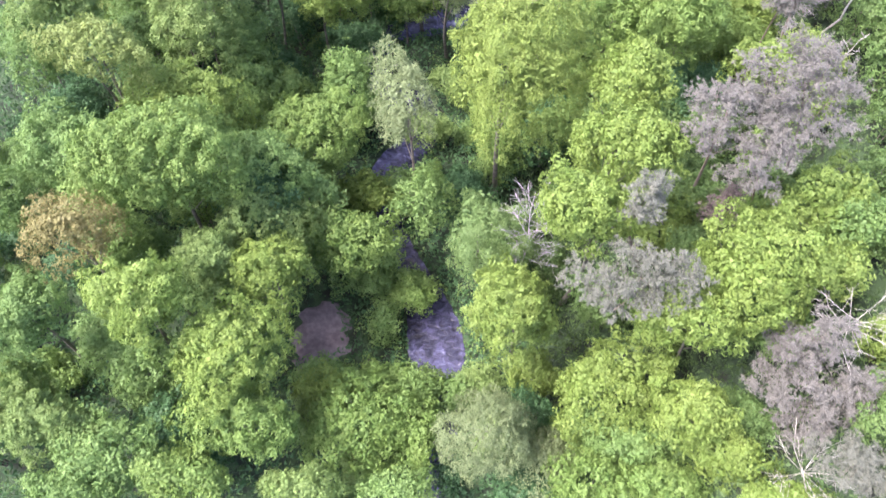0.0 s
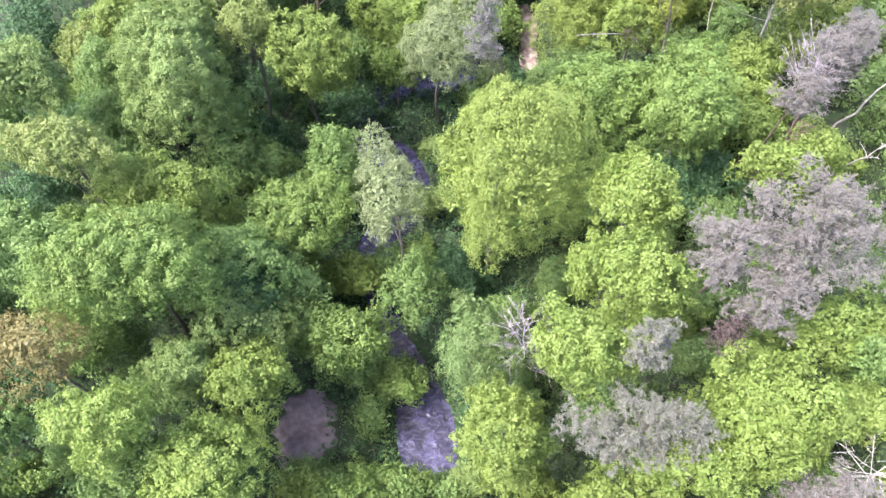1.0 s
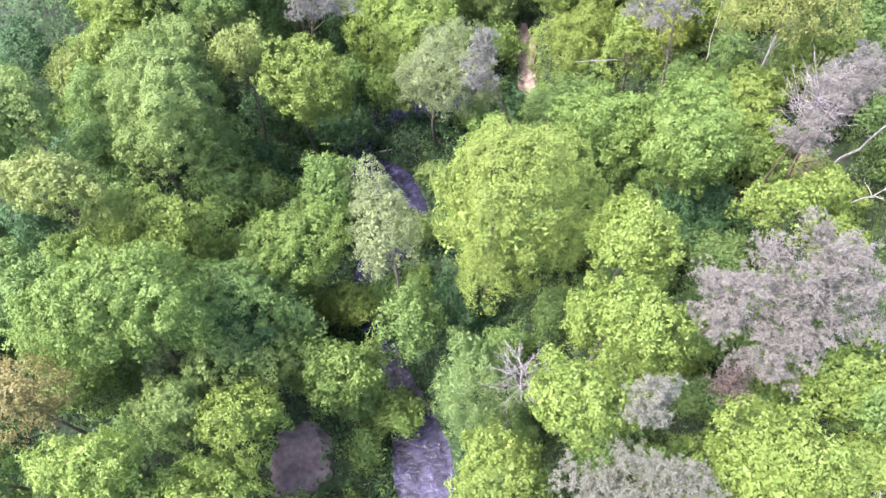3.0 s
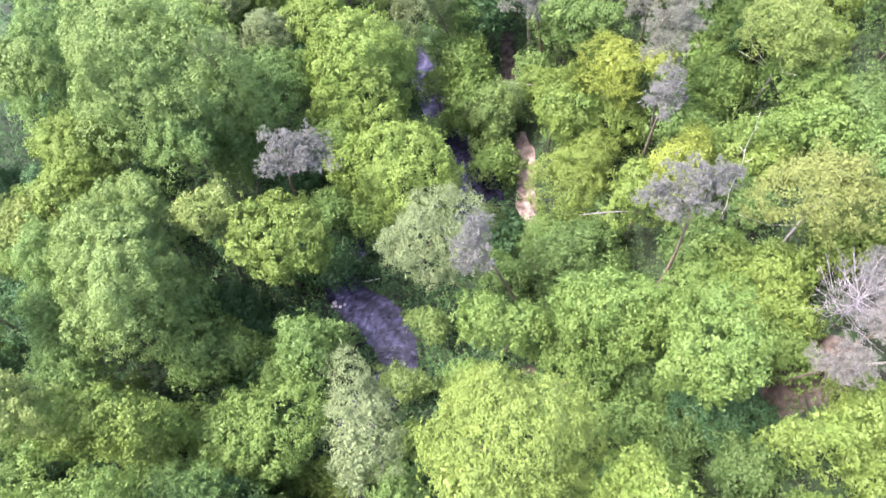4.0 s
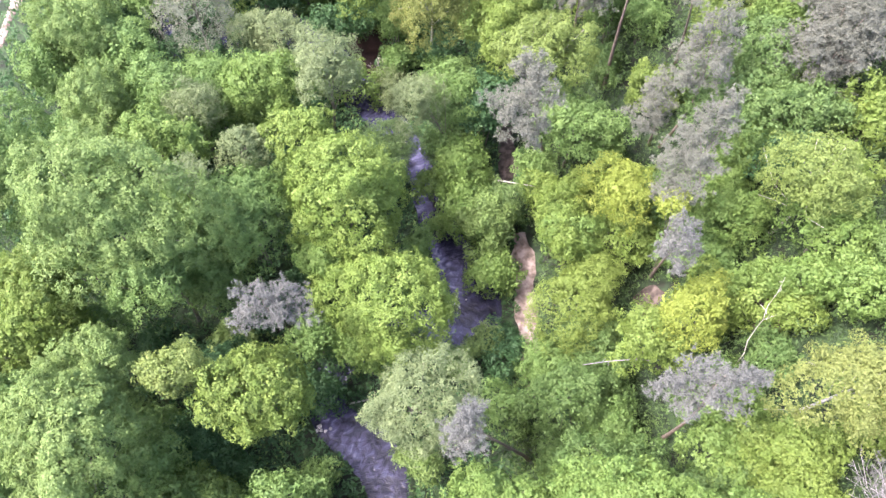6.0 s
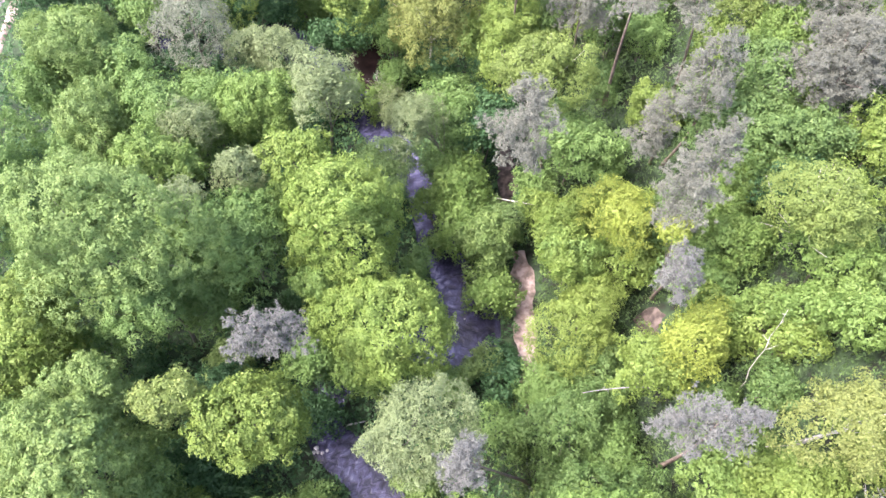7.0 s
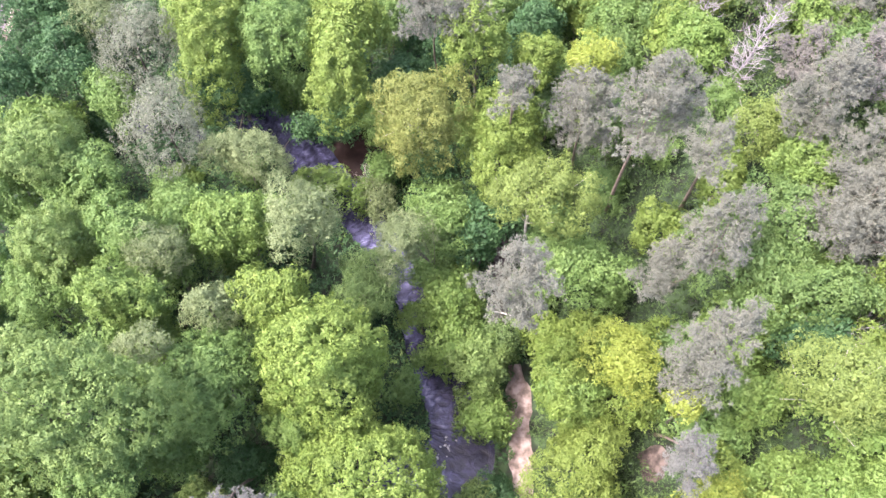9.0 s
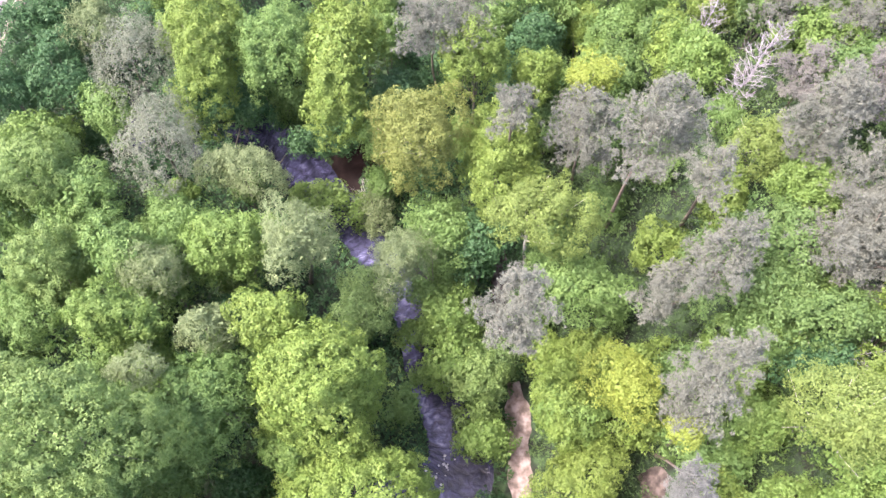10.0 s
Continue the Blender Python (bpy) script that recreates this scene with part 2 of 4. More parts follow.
def water_sheet(step=0.45):
    """A level sheet that fills the stream's bed, with flow coordinates along and across the course."""
    xs, ys = np.arange(-46, 6, step), np.arange(-20, 130, step)
    X, Y = np.meshgrid(xs, ys)
    keep = bank(X, Y) < 0.9
    run = np.concatenate([[0], np.cumsum(np.linalg.norm(np.diff(COURSE[:, :2], axis=0), axis=1))])
    t = np.gradient(COURSE[:, :2], axis=0)
    t /= np.linalg.norm(t, axis=1)[:, None]
    ids = -np.ones(X.shape, int)
    used = np.zeros(X.shape, bool)
    cell = keep[:-1, :-1] & keep[1:, :-1] & keep[:-1, 1:] & keep[1:, 1:]
    for dj in (0, 1):
        for di in (0, 1):
            used[dj:dj + cell.shape[0], di:di + cell.shape[1]] |= cell
    ids[used] = np.arange(used.sum())
    px, py = X[used], Y[used]
    d = np.hypot(px[:, None] - COURSE[:, 0], py[:, None] - COURSE[:, 1])
    w = np.exp(-(d - d.min(1, keepdims=True)) * 1.5)
    w /= w.sum(1, keepdims=True)
    near = d.argmin(1)
    along = (w * (run + (px[:, None] - COURSE[:, 0]) * t[:, 0] + (py[:, None] - COURSE[:, 1]) * t[:, 1])).sum(1)
    across = (px - COURSE[near, 0]) * t[near, 1] - (py - COURSE[near, 1]) * t[near, 0]
    faces = [(ids[j, i], ids[j, i + 1], ids[j + 1, i + 1], ids[j + 1, i]) for j, i in zip(*np.nonzero(cell))]
    ob = mesh_object("water", np.stack([px, py, np.zeros(len(px))], 1), faces, water_mat)
    layer = ob.data.uv_layers.new(name="UVMap")
    li = np.empty(len(ob.data.loops), np.int32)
    ob.data.loops.foreach_get("vertex_index", li)
    layer.data.foreach_set("uv", np.stack([along[li], across[li]], 1).astype(np.float32).ravel())
    return ob


tagged(water_sheet(), "shallow rippled stream with a violet-grey sheen painted into its colour", "stream", kind="structure")
tagged(strip("path_sand", smooth_line([(5.6, 49.5, 0.5), (5.4, 53, 0.9), (5.1, 56, 0.9), (4.9, 58.5, 1.0), (4.7, 61, 1.0), (4.3, 63.6, 0.6)]), sand_mat, 0.12),
       "bare pinkish sandy earth beside the stream", "sandy bank", kind="structure")
tagged(strip("path_slope", smooth_line([(2.9, 65.5, 0.5), (2.9, 67.5, 0.8), (3.2, 70, 0.9), (2.8, 72.5, 0.8), (2.7, 75, 0.5)]), path_mat, 0.12),
       "trodden brown earth path on the slope", "path", kind="structure")
tagged(strip("path_west", smooth_line([(-46.1, 78, 0.3), (-46.0, 82, 0.4), (-46.2, 86, 0.55), (-46.0, 92, 0.5), (-45.8, 99, 0.5)]), sand_mat, 0.12),
       "pale sandy footpath among bushes", "path", kind="structure")
tagged(strip("path_verge", smooth_line([(-49.4, 80, 1.2), (-49.6, 85, 2.6), (-49.4, 92, 2.9), (-49.0, 100, 2.2)]), mud_mat, 0.08, 11),
       "bare violet-grey earth beside the footpath", "bare earth", kind="structure")
tagged(strip("mud_flat", smooth_line([(-11.8, 16.8, 0.9), (-11.6, 17.8, 1.8), (-11.4, 19.2, 2.3), (-11.3, 20.6, 2.4), (-11.1, 21.9, 1.9), (-11.0, 23.0, 0.8)]), mud_mat, 0.15, 11),
       "bare wet brown mud flat beside the stream", "mud flat", kind="structure")
tagged(strip("mud_bank", smooth_line([(-12.6, 79.4, 0.6), (-11.4, 81.5, 1.9), (-10.8, 83.5, 2.1), (-11.4, 86, 0.7)]), shaded_mud_mat, 0.15, 11),
       "red-brown mud bank in a stream bend, tree shade painted into its colour", "mud bank", kind="structure")


EARTH = [(19.8, 53.2, 1.5), (19.2, 36.9, 1.5), (21.6, 37.4, 1.7), (13.5, 55.5, 0.9), (5.4, 40.1, 0.9)]
for ex, ey, er in EARTH:
    tagged(strip("earth_patch", smooth_line([(ex - 0.3 * er, ey - 1.3 * er, 0.4 * er), (ex, ey - 0.5 * er, 0.9 * er), (ex + 0.1, ey + 0.5 * er, er), (ex + 0.3 * er, ey + 1.3 * er, 0.4 * er)]), path_mat, 0.16, 11),
           "patch of bare brown earth on the slope", "bare earth", kind="structure")


# ---- trees ----
def part(name, me, mat, parent, label=""):
    if not me.materials:
        me.materials.append(mat)
    ob = new(name, me)
    ob.parent = parent
    return tagged(ob, label)


def tube_data(path, radii, sides=6):
    """Vertices and faces of a tapered, bent tube."""
    p = np.array(path, float)
    vs, fs = [], []
    for k in range(len(p)):
        t = p[min(k + 1, len(p) - 1)] - p[max(k - 1, 0)]
        t /= np.linalg.norm(t) + 1e-9
        a = np.cross(t, (0.31, 0.95, 0.1))
        a /= np.linalg.norm(a) + 1e-9
        b = np.cross(t, a)
        for s in range(sides):
            g = 2 * math.pi * s / sides
            vs.append(p[k] + radii[k] * (math.cos(g) * a + math.sin(g) * b))
    for k in range(len(p) - 1):
        for s in range(sides):
            fs.append((k * sides + s, k * sides + (s + 1) % sides, (k + 1) * sides + (s + 1) % sides, (k + 1) * sides + s))
    fs.append(tuple(range((len(p) - 1) * sides, len(p) * sides)))
    return vs, fs


def tubes_mesh(name, tubes, sides=6):
    verts, faces = [], []
    for path, radii in tubes:
        v, f = tube_data(path, radii, sides)
        o = len(verts)
        verts += [tuple(q) for q in v]
        faces += [tuple(i + o for i in g) for g in f]
    me = bpy.data.meshes.new(name)
    me.from_pydata(verts, [], faces)
    me.polygons.foreach_set("use_smooth", [True] * len(me.polygons))
    return me


def unit(v):
    return v / (np.linalg.norm(v, axis=-1, keepdims=True) + 1e-9)


def leaves_mesh(name, centres, normals, sizes, tufts, rng, slim=0.55, aim=None):
    """One pointed blade per centre, facing along its normal and, where aim is given, pointing that way, as one mesh."""
    n = len(centres)
    spin = unit(rng.normal(size=(n, 3)))
    u = unit(np.cross(normals, spin))
    if aim is not None:
        u = unit(aim - normals * (aim * normals).sum(1, keepdims=True) + 0.45 * u)
    w = np.cross(normals, u)
    L = sizes[:, None]
    v = np.empty((n, 3, 3), np.float32)
    v[:, 0] = centres - u * L * 0.5 + w * L * slim * 0.5
    v[:, 1] = centres - u * L * 0.5 - w * L * slim * 0.5
    v[:, 2] = centres + u * L * 0.62 - normals * L * 0.1
    me = bpy.data.meshes.new(name)
    me.vertices.add(3 * n)
    me.vertices.foreach_set("co", v.ravel())
    me.loops.add(3 * n)
    me.loops.foreach_set("vertex_index", np.arange(3 * n, dtype=np.int32))
    me.polygons.add(n)
    me.polygons.foreach_set("loop_start", np.arange(0, 3 * n, 3, dtype=np.int32))
    at = me.attributes.new("tuft", "FLOAT", "FACE")
    at.data.foreach_set("value", tufts.astype(np.float32))
    me.update()
    return me


# style: spray radius, puff radius, blade size, blades per tuft, blade slimness, raggedness
STYLE = {
    "willow": (0.28, 0.94, 0.124, 20, 0.57, 0.11), "oakL": (0.31, 0.86, 0.153, 20, 0.75, 0.2), "oakY": (0.31, 0.86, 0.147, 19, 0.69, 0.2), "oakB": (0.31, 0.86, 0.15, 20, 0.73, 0.2),
    "oakG": (0.31, 0.86, 0.155, 19, 0.75, 0.2), "maple": (0.33, 0.86, 0.153, 20, 0.69, 0.22), "alder": (0.29, 0.84, 0.135, 21, 0.75, 0.09),
    "dark": (0.35, 0.82, 0.174, 17, 0.69, 0.22), "fuzzy": (0.28, 0.99, 0.112, 21, 0.57, 0.11), "silver": (0.28, 0.82, 0.117, 20, 0.57, 0.15),
    "greywillow": (0.28, 0.74, 0.112, 17, 0.52, 0.42), "gold": (0.31, 0.86, 0.122, 23, 0.69, 0.18), "straw": (0.31, 0.82, 0.115, 20, 0.69, 0.22),
    "rust": (0.31, 0.74, 0.136, 15, 0.69, 0.24), "rustG": (0.3, 0.9, 0.131, 19, 0.63, 0.13),
    "scrub": (0.3, 0.8, 0.144, 17, 0.72, 0.2),
    "birch": (0.31, 0.9, 0.12, 23, 0.69, 0.18),
    "pine": (0.19, 0.7, 0.105, 19, 0.40, 0.32), "pineS": (0.19, 0.7, 0.105, 19, 0.40, 0.32), "pineB": (0.19, 0.7, 0.105, 19, 0.40, 0.32),
    "pineD": (0.24, 0.6, 0.116, 16, 0.5, 0.6),
}


def blades_on(tc, td, trr, k, rng):
    """Blades of flat sprays: each spray is a drooping disc of leaves that faces outward."""
    ti = np.repeat(np.arange(len(tc)), k)
    q = len(ti)
    axis_n = td[ti]
    side = unit(np.cross(axis_n, unit(rng.normal(size=(q, 3)))))
    r = np.sqrt(rng.uniform(0, 1, q))
    pos = tc[ti] + (side * r[:, None] + axis_n * (rng.uniform(-0.25, 0.25, q) - 0.35 * r * r)[:, None]) * trr[ti][:, None]
    nor = unit(axis_n + side * (0.6 * r)[:, None] + rng.normal(size=(q, 3)) * 0.40)
    return ti, pos, nor


def pine_mesh(kind, rx, ry, rz, rng, stretch):
    """A pine's crown: boughs in a spiral round the stem, longest below the middle, each set with bursts of needles. Returns the mesh and the boughs' ends."""
    tr, lobe, size, blades, slim, rag = STYLE[kind]
    up = np.array(stretch) + np.array([0, 0, rz])
    tall = float(np.linalg.norm(up))
    R = (rx * ry) ** 0.5
    n = int(np.clip(15 * tall * R ** 0.7 / 1.6, 22, 90))
    s = -0.95 + 1.9 * (np.arange(n) + rng.uniform(0, 1, n)) / n
    wide = np.where(s > -0.25, np.clip(1 - ((s + 0.25) / 1.28) ** 1.6 * 0.96, 0.1, 1), np.clip(1 - ((s + 0.25) / 0.95) ** 2, 0.25, 1))
    az = np.arange(n) * 2.39996 + rng.normal(0, 0.5, n)
    reach = wide * rng.uniform(0.72, 1.22, n) * (1 + 0.18 * np.sin(az * 2 + rng.uniform(0, 6)))
    out = np.stack([np.cos(az) * rx, np.sin(az) * ry, np.zeros(n)], 1) * reach[:, None]
    tilt = (0.05 + 0.55 * np.clip(s + 0.3, 0, 1.3)) * np.linalg.norm(out, axis=1) + rng.normal(0, 0.12, n)
    foot = up * s[:, None]
    tip = foot + out + np.array([0, 0, 1.0]) * tilt[:, None]
    # bursts of needles on the outer part of each bough and on its side shoots
    length = np.linalg.norm(out, axis=1)
    m = np.maximum(5, (9.5 * length / tr * 0.42 * (1 if kind != "pineD" else 0.6)).astype(int))
    bi = np.repeat(np.arange(n), m)
    u = rng.uniform(0.12, 1.05, len(bi)) ** 0.7
    spread = (0.42 * (0.5 + 0.6 * length[bi]))[:, None] * (1.15 - 0.6 * u)[:, None]
    tc = foot[bi] + (tip - foot)[bi] * u[:, None] + rng.normal(size=(len(bi), 3)) * spread * np.array([0.62, 0.62, 0.34])
    td = unit(unit(out[bi] + 1e-3) * 0.5 + np.array([0, 0, 0.8]) + rng.normal(size=(len(bi), 3)) * 0.4)
    trr = tr * rng.uniform(0.65, 1.35, len(bi))
    k = np.maximum(5, (blades * (trr / tr) ** 2).astype(int))
    ti = np.repeat(np.arange(len(bi)), k)
    q = len(ti)
    ray = unit(rng.normal(size=(q, 3)) + td[ti] * 0.55)
    pos = tc[ti] + ray * (trr[ti] * rng.uniform(0.2, 1.0, q))[:, None]
    nor = unit(np.cross(ray, unit(rng.normal(size=(q, 3)))) + np.array([0, 0, 0.55]) + td[ti] * 0.35)
    tone = np.clip(0.35 * rng.uniform(0, 1, n)[bi][ti] + 0.65 * rng.uniform(0, 1, len(bi))[ti], 0, 1)
    return leaves_mesh("crown", pos, nor, size * rng.uniform(0.6, 1.35, q), tone, rng, slim, ray), tip


def crown_mesh(kind, rx, ry, rz, rng, stretch=(0, 0, 0), coarse=1.0):
    """A crown of leafy sprays on an uneven dome with puffs and creases. Returns the mesh and the centres of some sprays."""
    if kind.startswith("pine"):
        return pine_mesh(kind, rx, ry, rz, rng, stretch)
    tr, lobe, size, blades, slim, rag = STYLE[kind]
    tr, size = tr * coarse, size * coarse ** 0.7
    rx, ry, rz = 1.13 * rx, 1.13 * ry, 1.1 * rz
    R = (rx * ry) ** 0.5
    dims = np.array([rx, ry, rz])
    low = 2.6 if kind == "willow" else 1.0 if kind in ("greywillow", "straw", "rust", "birch") else 1.5 if kind == "silver" else 2.0
    area = 4 * math.pi * ((rx * ry) ** 1.6 + (rx * rz) ** 1.6 + (ry * rz) ** 1.6) ** (1 / 1.6) / 3 ** (1 / 1.6)
    n = max(40, int(0.85 * area / tr ** 2 * (0.45 if kind == "greywillow" else 0.74)))
    cz = 1 - 1.38 * rng.uniform(0, 1, n)
    az = rng.uniform(0, 2 * math.pi, n)
    sr = np.sqrt(np.clip(1 - cz * cz, 0, 1))
    d = np.stack([sr * np.cos(az), sr * np.sin(az), cz], 1)
    face = unit(d / dims * R)
    waves = []
    for wave, amp in ((2.7 * lobe, 0.95 * lobe), (1.25 * lobe, 0.66 * lobe)):
        waves.append((wave, amp, [(unit(rng.normal(size=3)), unit(rng.normal(size=3)), rng.uniform(0, 6)) for _ in range(3)]))
    broad = [(unit(rng.normal(size=3)) * rng.uniform(1.8, 3.4) / R, rng.uniform(0, 6)) for _ in range(4)]

    def relief(v):
        """Swellings over the dome: uneven broad forms, and rounded puffs parted by narrow creases at two sizes."""
        h = sum(0.115 * R * np.sin(v @ w + ph) for w, ph in broad)
        for wave, amp, ways in waves:
            f = np.ones(len(v))
            for w, bend, ph in ways:
                f = np.minimum(f, np.abs(np.sin(v @ w * math.pi / wave + ph + 1.1 * np.sin(v @ bend * 2.1 / wave))))
            h = h + min(1.35, R / 2.4) * amp * (f ** 0.7 - 0.72)
        return h

    p = d * dims
    puff = relief(p)
    ta = unit(np.cross(face, np.array([0.3, 0.5, 0.81])))
    tb = np.cross(face, ta)
    slope = ta * ((relief(p + ta * 0.22) - puff) / 0.22)[:, None] + tb * ((relief(p + tb * 0.22) - puff) / 0.22)[:, None]
    slope *= np.minimum(1, 1.3 / (np.linalg.norm(slope, axis=1, keepdims=True) + 1e-6))
    swell = 1 + (0.15 * np.sin(2 * az + rng.uniform(0, 6)) + 0.10 * np.sin(3 * az + rng.uniform(0, 6)) + 0.08 * np.sin(5 * az + rng.uniform(0, 6))) * sr
    p = p * swell[:, None]
    p[:, 2] = np.where(p[:, 2] < 0, p[:, 2] * low, p[:, 2])
    ragged = rng.normal(size=n) * rag * min(1.0, R / 2)
    tc = p * 0.97 + face * (puff + ragged - 0.2 * tr)[:, None]
    td = unit(face - slope * 0.6 + rng.normal(size=(n, 3)) * 0.40 + np.array([0, 0, 0.35]))
    trr = tr * rng.uniform(0.6, 1.5, n)
    k = np.maximum(4, (blades * (trr / tr) ** 2 * 0.9).astype(int))
    ti, pos, nor = blades_on(tc, td, trr, k, rng)
    q = len(ti)
    bough = 0.5 + 0.5 * np.sin(p @ rng.normal(size=3) * 1.6 / lobe + rng.uniform(0, 6)) * np.sin(p @ rng.normal(size=3) * 1.6 / lobe)
    tone = np.clip(0.5 * bough[ti] + 0.5 * rng.uniform(0, 1, n)[ti], 0, 1)
    sizes = size * rng.uniform(0.6, 1.35, q)
    c = tc[rng.permutation(n)[:30]]
    # larger blades deeper in the crown, toned dark to paint in the inner shade
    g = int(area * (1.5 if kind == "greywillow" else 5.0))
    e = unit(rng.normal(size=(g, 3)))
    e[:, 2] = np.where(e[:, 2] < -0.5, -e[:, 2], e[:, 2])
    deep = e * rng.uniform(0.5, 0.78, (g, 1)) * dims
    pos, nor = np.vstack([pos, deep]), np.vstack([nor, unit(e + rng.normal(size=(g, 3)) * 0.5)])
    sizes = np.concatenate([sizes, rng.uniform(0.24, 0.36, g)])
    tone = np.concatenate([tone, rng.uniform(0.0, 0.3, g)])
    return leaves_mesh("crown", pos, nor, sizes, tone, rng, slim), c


WORDS = {
    "willow": ("willow_tree", "broad {} willow tree with dense yellow-green foliage", "tree"), "oakL": ("oak_tree", "{} oak tree in fresh bright green leaf", "tree"),
    "oakB": ("oak_tree", "{} oak tree with fresh lime-green foliage", "tree"),
    "oakY": ("oak_tree", "{} oak tree with pale yellow-green foliage", "tree"), "oakG": ("oak_tree", "{} oak tree with full green foliage", "tree"),
    "maple": ("maple_tree", "{} maple tree with mid-green layered foliage", "tree"), "alder": ("alder_tree", "{} alder tree with soft blue-green foliage", "tree"),
    "dark": ("hazel_bush", "{} hazel bush with dark green leaves", "bush"), "fuzzy": ("willow_bush", "{} willow bush with soft dull green leaves", "bush"),
    "silver": ("silver_willow", "{} willow with silvery grey-green leaves", "tree"), "greywillow": ("grey_willow", "{} thinly leaved willow with grey foliage", "tree"),
    "gold": ("golden_tree", "{} maple in bright golden-yellow young leaf", "tree"), "straw": ("birch_tree", "{} birch with straw-yellow leaves and pale branches", "tree"),
    "birch": ("birch_tree", "{} birch with yellow-green leaves and a white trunk", "tree"),
    "scrub": ("hornbeam_tree", "{} hornbeam with mid-green foliage on the slope", "tree"),
    "rust": ("rusty_tree", "{} tree with withered rust-orange leaves", "tree"), "rustG": ("copper_tree", "{} tree in copper-tinged green leaf, pale limbs showing", "tree"),
    "pine": ("pine_tree", "{} pine with grey-green needles and reddish trunk", "tree"), "pineS": ("pine_tree", "{} pine with silver-grey needle tufts", "tree"),
    "pineB": ("pine_tree", "{} pine with brownish-grey sparse needles", "tree"), "pineD": ("dead_pine", "{} dying pine with red-brown needles", "tree"),
}


CROWNS = []


def tree(kind, x, y, zc, rx, ry, rz, stretch=(0, 0, 0), lean=(0.0, 0.0)):
    """A tree with its crown's centre at (x, y, zc); the trunk stands on the ground, shifted by lean from below the crown."""
    rng = np.random.default_rng(int(abs(x * 131 + y * 17 + zc * 7)))
    bx, by = x + lean[0], y + lean[1]
    CROWNS.append((x, y, rx * (1.7 if kind.startswith("pine") else 1.0)))
    gz = float(ground_z(bx, by))
    pine = kind.startswith("pine")
    name, words, cat = WORDS[kind]
    height = zc + rz - gz
    size = "tall" if height > 19 else "medium-sized" if height > 10 else "small"
    root = tagged(new(name), words.format(size), cat)
    root.location = (bx, by, gz)
    crown, tufts = crown_mesh(kind, rx, ry, rz, rng, stretch, 0.92 if height > 12 else 1.02 if bx > 6 else 1.38)
    top = np.array([x - bx, y - by, zc - gz])
    r0 = (0.05 + 0.007 * abs(height)) * (0.8 if pine else 1.0)
    ks = np.linspace(0, 1, 7)
    bend = rng.normal(0, 0.02 * abs(height), 2)
    path = [np.array([top[0] * k + bend[0] * math.sin(3.1 * k), top[1] * k + bend[1] * math.sin(3.1 * k), (zc - gz + 0.3 * rz) * k - (0.3 if k == 0 else 0)]) for k in ks]
    tubes = [(path, [r0 * (1.35 if k == 0 else 1 - 0.8 * k) for k in ks])]
    limbs = []
    order = rng.permutation(len(tufts))[: (5 if pine else 12 if kind in ("rustG", "birch", "straw", "greywillow") else 7)]
    for q in order:
        end = top + tufts[q] * (0.8 if pine else 1.03 if kind in ("rustG", "birch", "straw", "greywillow") else 0.92)
        s = rng.uniform(0.7, 0.97) if pine else rng.uniform(0.55, 0.9)
        start = path[int(s * 6)]
        mid = (start + end) / 2 + rng.normal(0, 0.05 * rx, 3) - np.array([0, 0, 0.08 * rz])
        thin = 0.5 if kind == "straw" else 1.0
        limbs.append(([start, mid, end], [r0 * 0.22 * thin, r0 * 0.13 * thin, 0.012]))
    bark = BARK_PINE if pine else BARK_PALE if kind in ("straw", "rustG", "birch") else BARK
    part("trunk", tubes_mesh("trunk", tubes), bark, root, "bare reddish pine trunk" if pine else "")
    for limb in limbs:
        part("limb", tubes_mesh("limb", [limb], 5), bark, root)
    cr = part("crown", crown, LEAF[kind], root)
    cr.location = top
    return root


